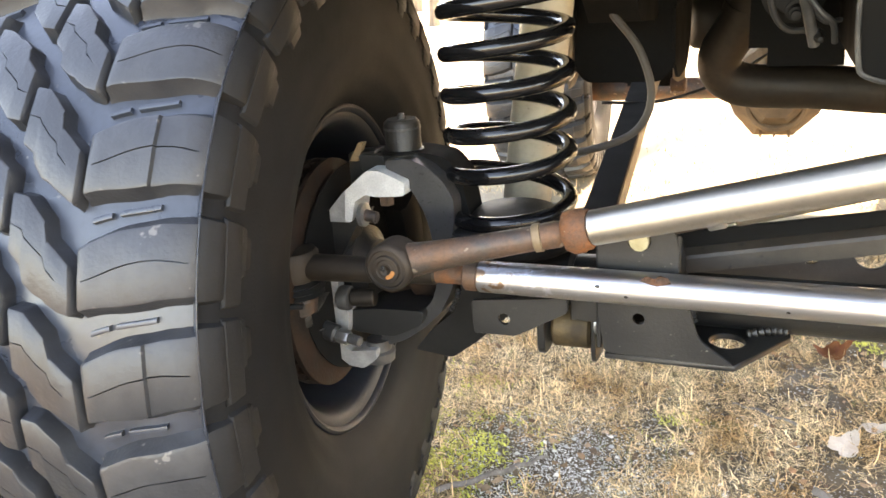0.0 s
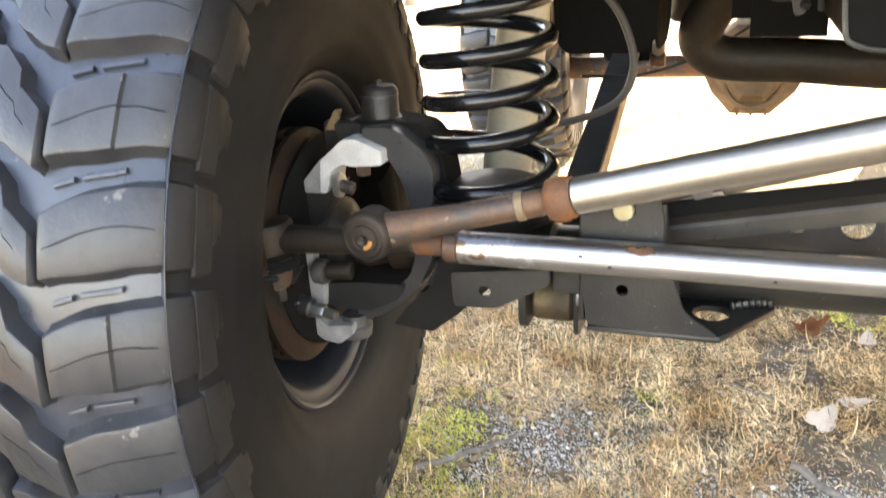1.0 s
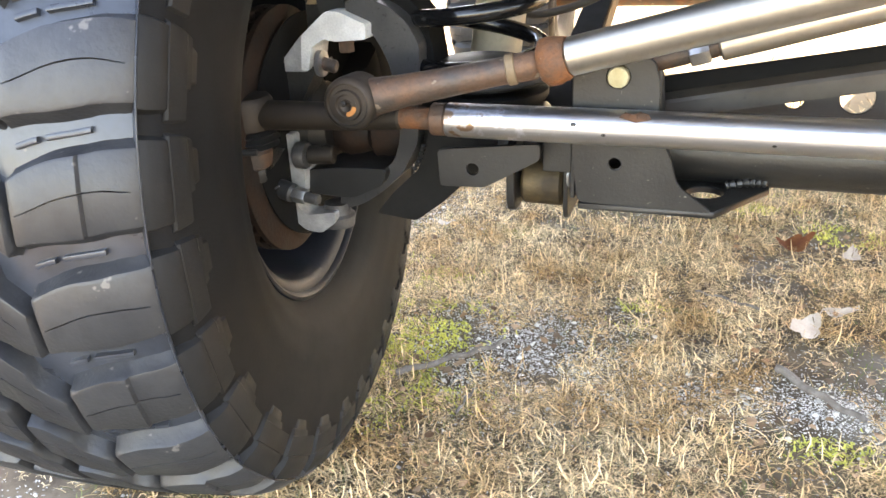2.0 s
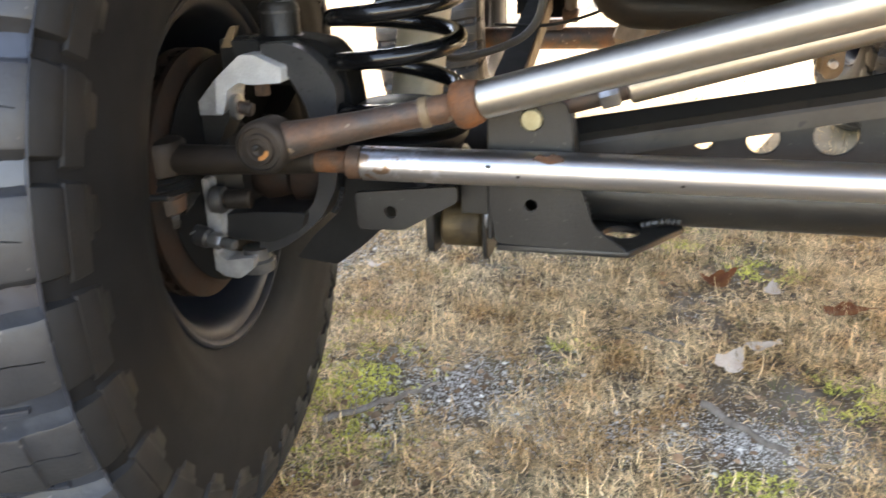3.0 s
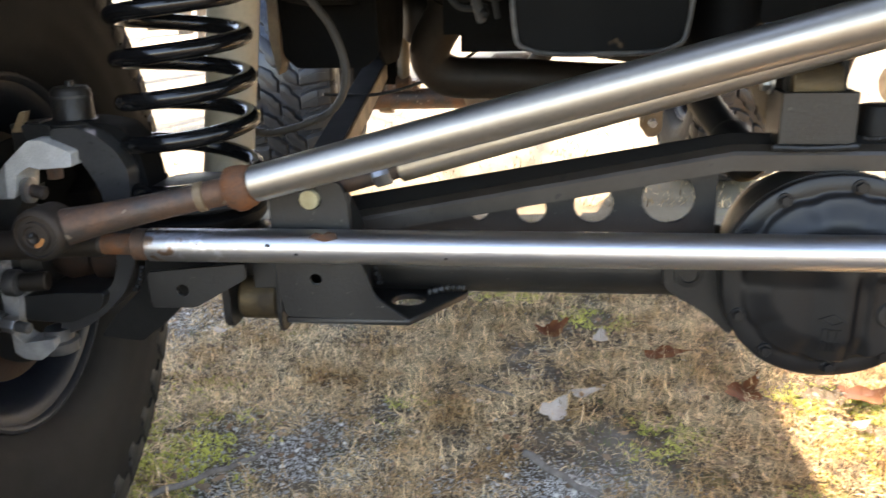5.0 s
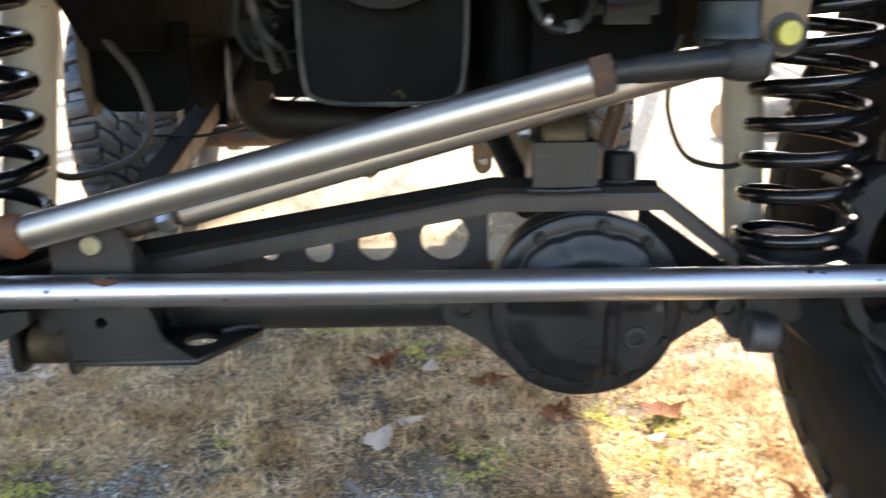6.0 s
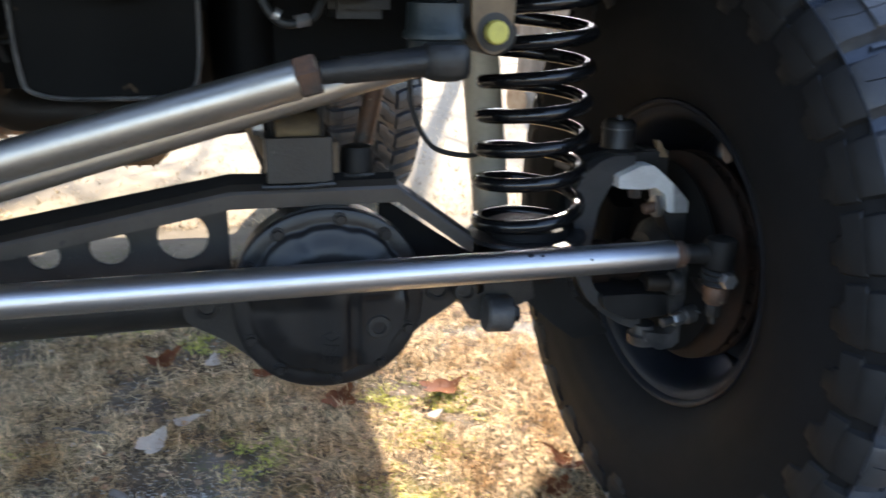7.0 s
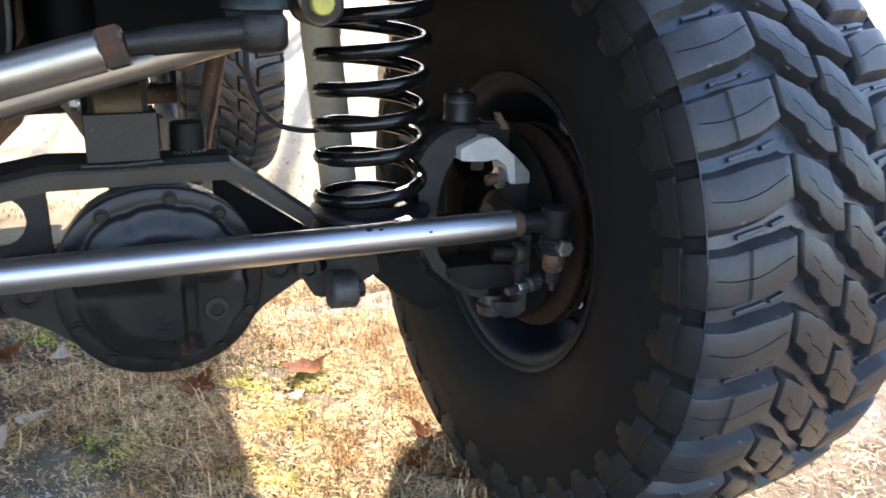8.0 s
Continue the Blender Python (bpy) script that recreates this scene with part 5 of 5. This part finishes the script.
for x, y, s, mat, rz, curl, tilt, label in (
        (.476, 1.985, .072, "leaf", 20, .75, 12, "curled brown dead oak leaf lying on grass"), (.591, 1.955, .050, "leaf_pale", 80, .6, 0, "small pale curled dead leaf"),
        (.480, 1.612, .070, "leaf_pale", 60, .35, 14, "pale pinkish dead leaf lying on grass"), (.540, 1.69, .05, "leaf_pale", 10, .3, 0, "thin pale dead leaf"),
        (.723, 1.885, .080, "leaf", 5, .3, 0, "flat brown dead oak leaf"), (.858, 1.71, .090, "leaf", 55, .40, 8, "large red-brown lobed dead oak leaf"),
        (1.09, 1.715, .086, "leaf", 10, .42, 6, "red-brown dead oak leaf in sunlight"), (-.335, 1.955, .035, "leaf_pale", 0, .5, 0, "small white curled leaf"),
        (1.255, 1.37, .07, "leaf", 130, .5, 5, "brown dead leaf beside the tyre"), (1.20, 1.29, .06, "leaf", 40, .4, 0, "brown dead leaf beside the tyre"),
        (1.27, 1.22, .065, "leaf", 200, .5, 0, "brown dead leaf beside the tyre"), (1.05, 1.605, .032, "leaf_pale", 30, .4, 0, "small pale dead leaf")):
    ob = part("dead_leaf", leaf_mesh(s, 5 if mat == "leaf" else 3, int(x * 1000), curl), mat)
    ob.matrix_basis = pose(x, y, ground_height(x, y) + .012, tilt, -tilt * .5, rz)
    tagged(ob, label, "leaf", "fallen leaves")


def stick(pts, r, label):
    P = smooth_path([(x, y, ground_height(x, y) + .015) for x, y in pts], 6)
    P = [p + Vector((0, 0, .003 * math.sin(i * 1.3))) for i, p in enumerate(P)]
    ob = part("stick", sweep(P, r, 8, r_end=r * .6), "twig")
    tagged(ob, label, "stick", "fallen sticks")


stick([(.425, 1.455), (.49, 1.39), (.547, 1.338)], .0075, "grey weathered stick lying on soil")
stick([(-.20, 1.285), (-.12, 1.35), (-.07, 1.40), (-.035, 1.44)], .006, "pale grey twig lying on gravel")
stick([(-.062, 1.20), (-.058, 1.24), (-.05, 1.27)], .003, "thin pale twig lying on the soil")
stick([(.40, 1.66), (.33, 1.70), (.28, 1.72)], .003, "thin pale twig lying on the soil")

rng = random.Random(11)
MOSS = [(-.215, 1.50, .11), (-.20, 1.27, .13), (.39, 2.28, .10), (.17, 1.62, .05), (-.28, 1.38, .07), (-.26, 1.70, .08), (.68, 1.544, .07), (1.05, 1.60, .10), (1.0, 1.70, .08), (.99, 1.48, .09), (.955, 1.36, .08), (.5, 1.28, .05), (-.34, 1.25, .08), (.6, 2.1, .07), (1.12, 1.72, .06)]


def moss_near(x, y):
    return max((1 - math.hypot(x - a, y - b) / (c * 1.25) for a, b, c in MOSS))


def blade_cloud(name, mat, items, label, category):
    """Bent thin blades in one mesh: each item (x, y, z, length, width, heading, lean, bend)."""
    verts, faces = [], []
    for x, y, z, l, w, hd, lean, bend in items:
        dx, dy = math.cos(hd), math.sin(hd)
        px, py = -dy * w / 2, dx * w / 2
        base = len(verts)
        ang0 = lean
        cx, cy, cz = x, y, z
        turn = rng.gauss(0, .5)
        for k in range(5):
            ww = (1, 1, .85, .6, .12)[k]
            dx, dy = math.cos(hd + turn * k), math.sin(hd + turn * k)
            px, py = -dy * w / 2, dx * w / 2
            verts.append((cx + px * ww, cy + py * ww, cz))
            verts.append((cx - px * ww, cy - py * ww, cz + w * .15))
            a = ang0 + bend * k / 4
            cx += math.sin(a) * dx * l / 4
            cy += math.sin(a) * dy * l / 4
            cz = max(cz + math.cos(a) * l / 4, z - .002)
        for k in range(4):
            faces.append((base + 2 * k, base + 2 * k + 1, base + 2 * k + 3, base + 2 * k + 2))
    me = bpy.data.meshes.new(name)
    me.from_pydata(verts, [], faces)
    me.materials.append(M[mat])
    for p in me.polygons:
        p.use_smooth = True
    return tagged(new(name, me), label, category, kind="stuff")


def density(x, y):
    d = .78 + 1.1 * noise.noise((x * 3.1, y * 3.1, 5)) + .7 * noise.noise((x * 11, y * 11, 2))
    g = .8 * math.exp(-((x + .05) / .17) ** 2 - ((y - 1.43) / .14) ** 2) + .12 * math.exp(-((x - .52) / .08) ** 2 - ((y - 1.38) / .04) ** 2) + .4 * math.exp(-((x - .22) / .14) ** 2 - ((y - 1.36) / .05) ** 2) + .6 * math.exp(-((x + .46) / .12) ** 2 - ((y - 2.08) / .18) ** 2)
    return d - .6 * max(0, moss_near(x, y)) - .75 * g


items = []
while len(items) < 160000:
    tx, ty = rng.uniform(-.65, 1.5), rng.uniform(.9, 2.75)
    if rng.random() > density(tx, ty):
        continue
    size, turn = rng.uniform(.006, .024), rng.uniform(0, 6.28)
    for _ in range(rng.randint(4, 16)):
        x, y = rng.gauss(tx, size), rng.gauss(ty, size)
        k = rng.random()
        l = rng.uniform(.012, .034) if k < .88 else rng.uniform(.03, .055)
        items.append((x, y, ground_height(x, y) + rng.uniform(0, .010), l, rng.uniform(.0009, .0026), turn + rng.gauss(0, 1.3), rng.uniform(.85, 1.6) if k < .95 else rng.uniform(0, .8), rng.uniform(.2, 2.6) if k < .85 else rng.uniform(-.5, .9)))
blade_cloud("dry_grass", "straw", items, "short matted straw-coloured winter grass", "grass")
items = []
while len(items) < 14000:
    x, y = rng.uniform(1.45, 3.2), rng.uniform(.7, 3.0)
    items.append((x, y, 0, rng.uniform(.016, .045), rng.uniform(.0015, .0035), rng.uniform(0, 6.28), rng.uniform(.5, 1.5), rng.uniform(.2, 2)))
while len(items) < 30000:
    x, y = rng.uniform(-4, 6), 3.2 + 6 * rng.random() ** 2
    items.append((x, y, 0, rng.uniform(.02, .05), rng.uniform(.002, .005), rng.uniform(0, 6.28), rng.uniform(.2, 1.3), rng.uniform(0, 1)))
blade_cloud("dry_grass", "straw", items, "sunlit straw-coloured grass behind the vehicle", "grass")
items = []
while len(items) < 7000:
    x, y = rng.uniform(-.7, 1.7), rng.uniform(.8, 3)
    if noise.noise((x * 4, y * 4, 9)) < .02:
        continue
    items.append((x, y, ground_height(x, y), rng.uniform(.010, .03), rng.uniform(.001, .0022), rng.uniform(0, 6.28), rng.uniform(.2, 1.0), rng.uniform(0, .8)))
blade_cloud("green_weeds", "green", items, "scattered small green weeds among dry grass", "weeds")
items = []
for a, b, c in MOSS:
    for _ in range(int(140000 * c * c)):
        f, q = rng.uniform(0, 6.28), math.sqrt(rng.random()) * c * rng.uniform(.6, 1.45)
        x, y = a + q * math.cos(f) * 1.2, b + q * math.sin(f)
        if noise.noise((x * 14, y * 14, 4)) < -.12:
            continue
        items.append((x, y, ground_height(x, y) + .001, rng.uniform(.006, .014), rng.uniform(.0020, .0042), rng.uniform(0, 6.28), rng.uniform(.4, 1.4), rng.uniform(0, .8)))
blade_cloud("moss", "moss", items, "yellow-green moss tufts on bare soil", "moss")


def pebbles():
    verts, faces = [], []
    for i in range(36000):
        if i < 12000:
            x, y = rng.gauss(-.04, .17), rng.gauss(1.42, .15)
        elif i < 14500:
            x, y = rng.gauss(.52, .07), rng.gauss(1.38, .04)
        elif i < 17500:
            x, y = rng.gauss(.22, .14), rng.gauss(1.36, .05)
        elif i < 22500:
            x, y = rng.gauss(-.46, .10), rng.gauss(2.08, .16)
        else:
            x, y = rng.uniform(-.7, 1.6), rng.uniform(.8, 2.6)
        s = rng.uniform(.0006, .0019) if rng.random() < .99 else rng.uniform(.003, .006)
        z, f, base = ground_height(x, y) + s * .2, rng.uniform(0, 6.28), len(verts)
        for lz, k in ((-.6, .8), (.15, 1.0), (.6, .55)):
            for j in range(5):
                g = f + 2 * math.pi * j / 5
                q = s * k * rng.uniform(.8, 1.15)
                verts.append((x + q * math.cos(g), y + q * math.sin(g) * .8, z + s * lz))
        for r in (0, 5):
            for j in range(5):
                faces.append((base + r + j, base + r + (j + 1) % 5, base + r + 5 + (j + 1) % 5, base + r + 5 + j))
        faces.append(tuple(base + 10 + j for j in range(5)))
    me = bpy.data.meshes.new("gravel")
    me.from_pydata(verts, [], faces)
    me.materials.append(M["pebble"])
    tagged(new("gravel", me), "loose grey and white gravel in the soil", "gravel", kind="stuff")


pebbles()


def leaf_crumbs():
    """Broken bits of dead leaf lying in the grass."""
    verts, faces = [], []
    for _ in range(1500):
        x, y = rng.uniform(-.6, 1.5), rng.uniform(.95, 2.6)
        s, f, base = rng.uniform(.003, .010), rng.uniform(0, 6.28), len(verts)
        z = ground_height(x, y) + rng.uniform(.004, .014)
        for k in range(5):
            g = f + k * 1.2566
            q = s * rng.uniform(.6, 1.2)
            verts.append((x + q * math.cos(g), y + q * math.sin(g), z + rng.uniform(-.3, .5) * s))
        verts.append((x, y, z + .3 * s))
        faces += [(base + k, base + (k + 1) % 5, base + 5) for k in range(5)]
    me = bpy.data.meshes.new("leaf_litter")
    me.from_pydata(verts, [], faces)
    me.materials.append(M["crumb"])
    tagged(new("leaf_litter", me), "brown crumbs of dead leaf among the grass", "leaf litter", kind="stuff")


leaf_crumbs()
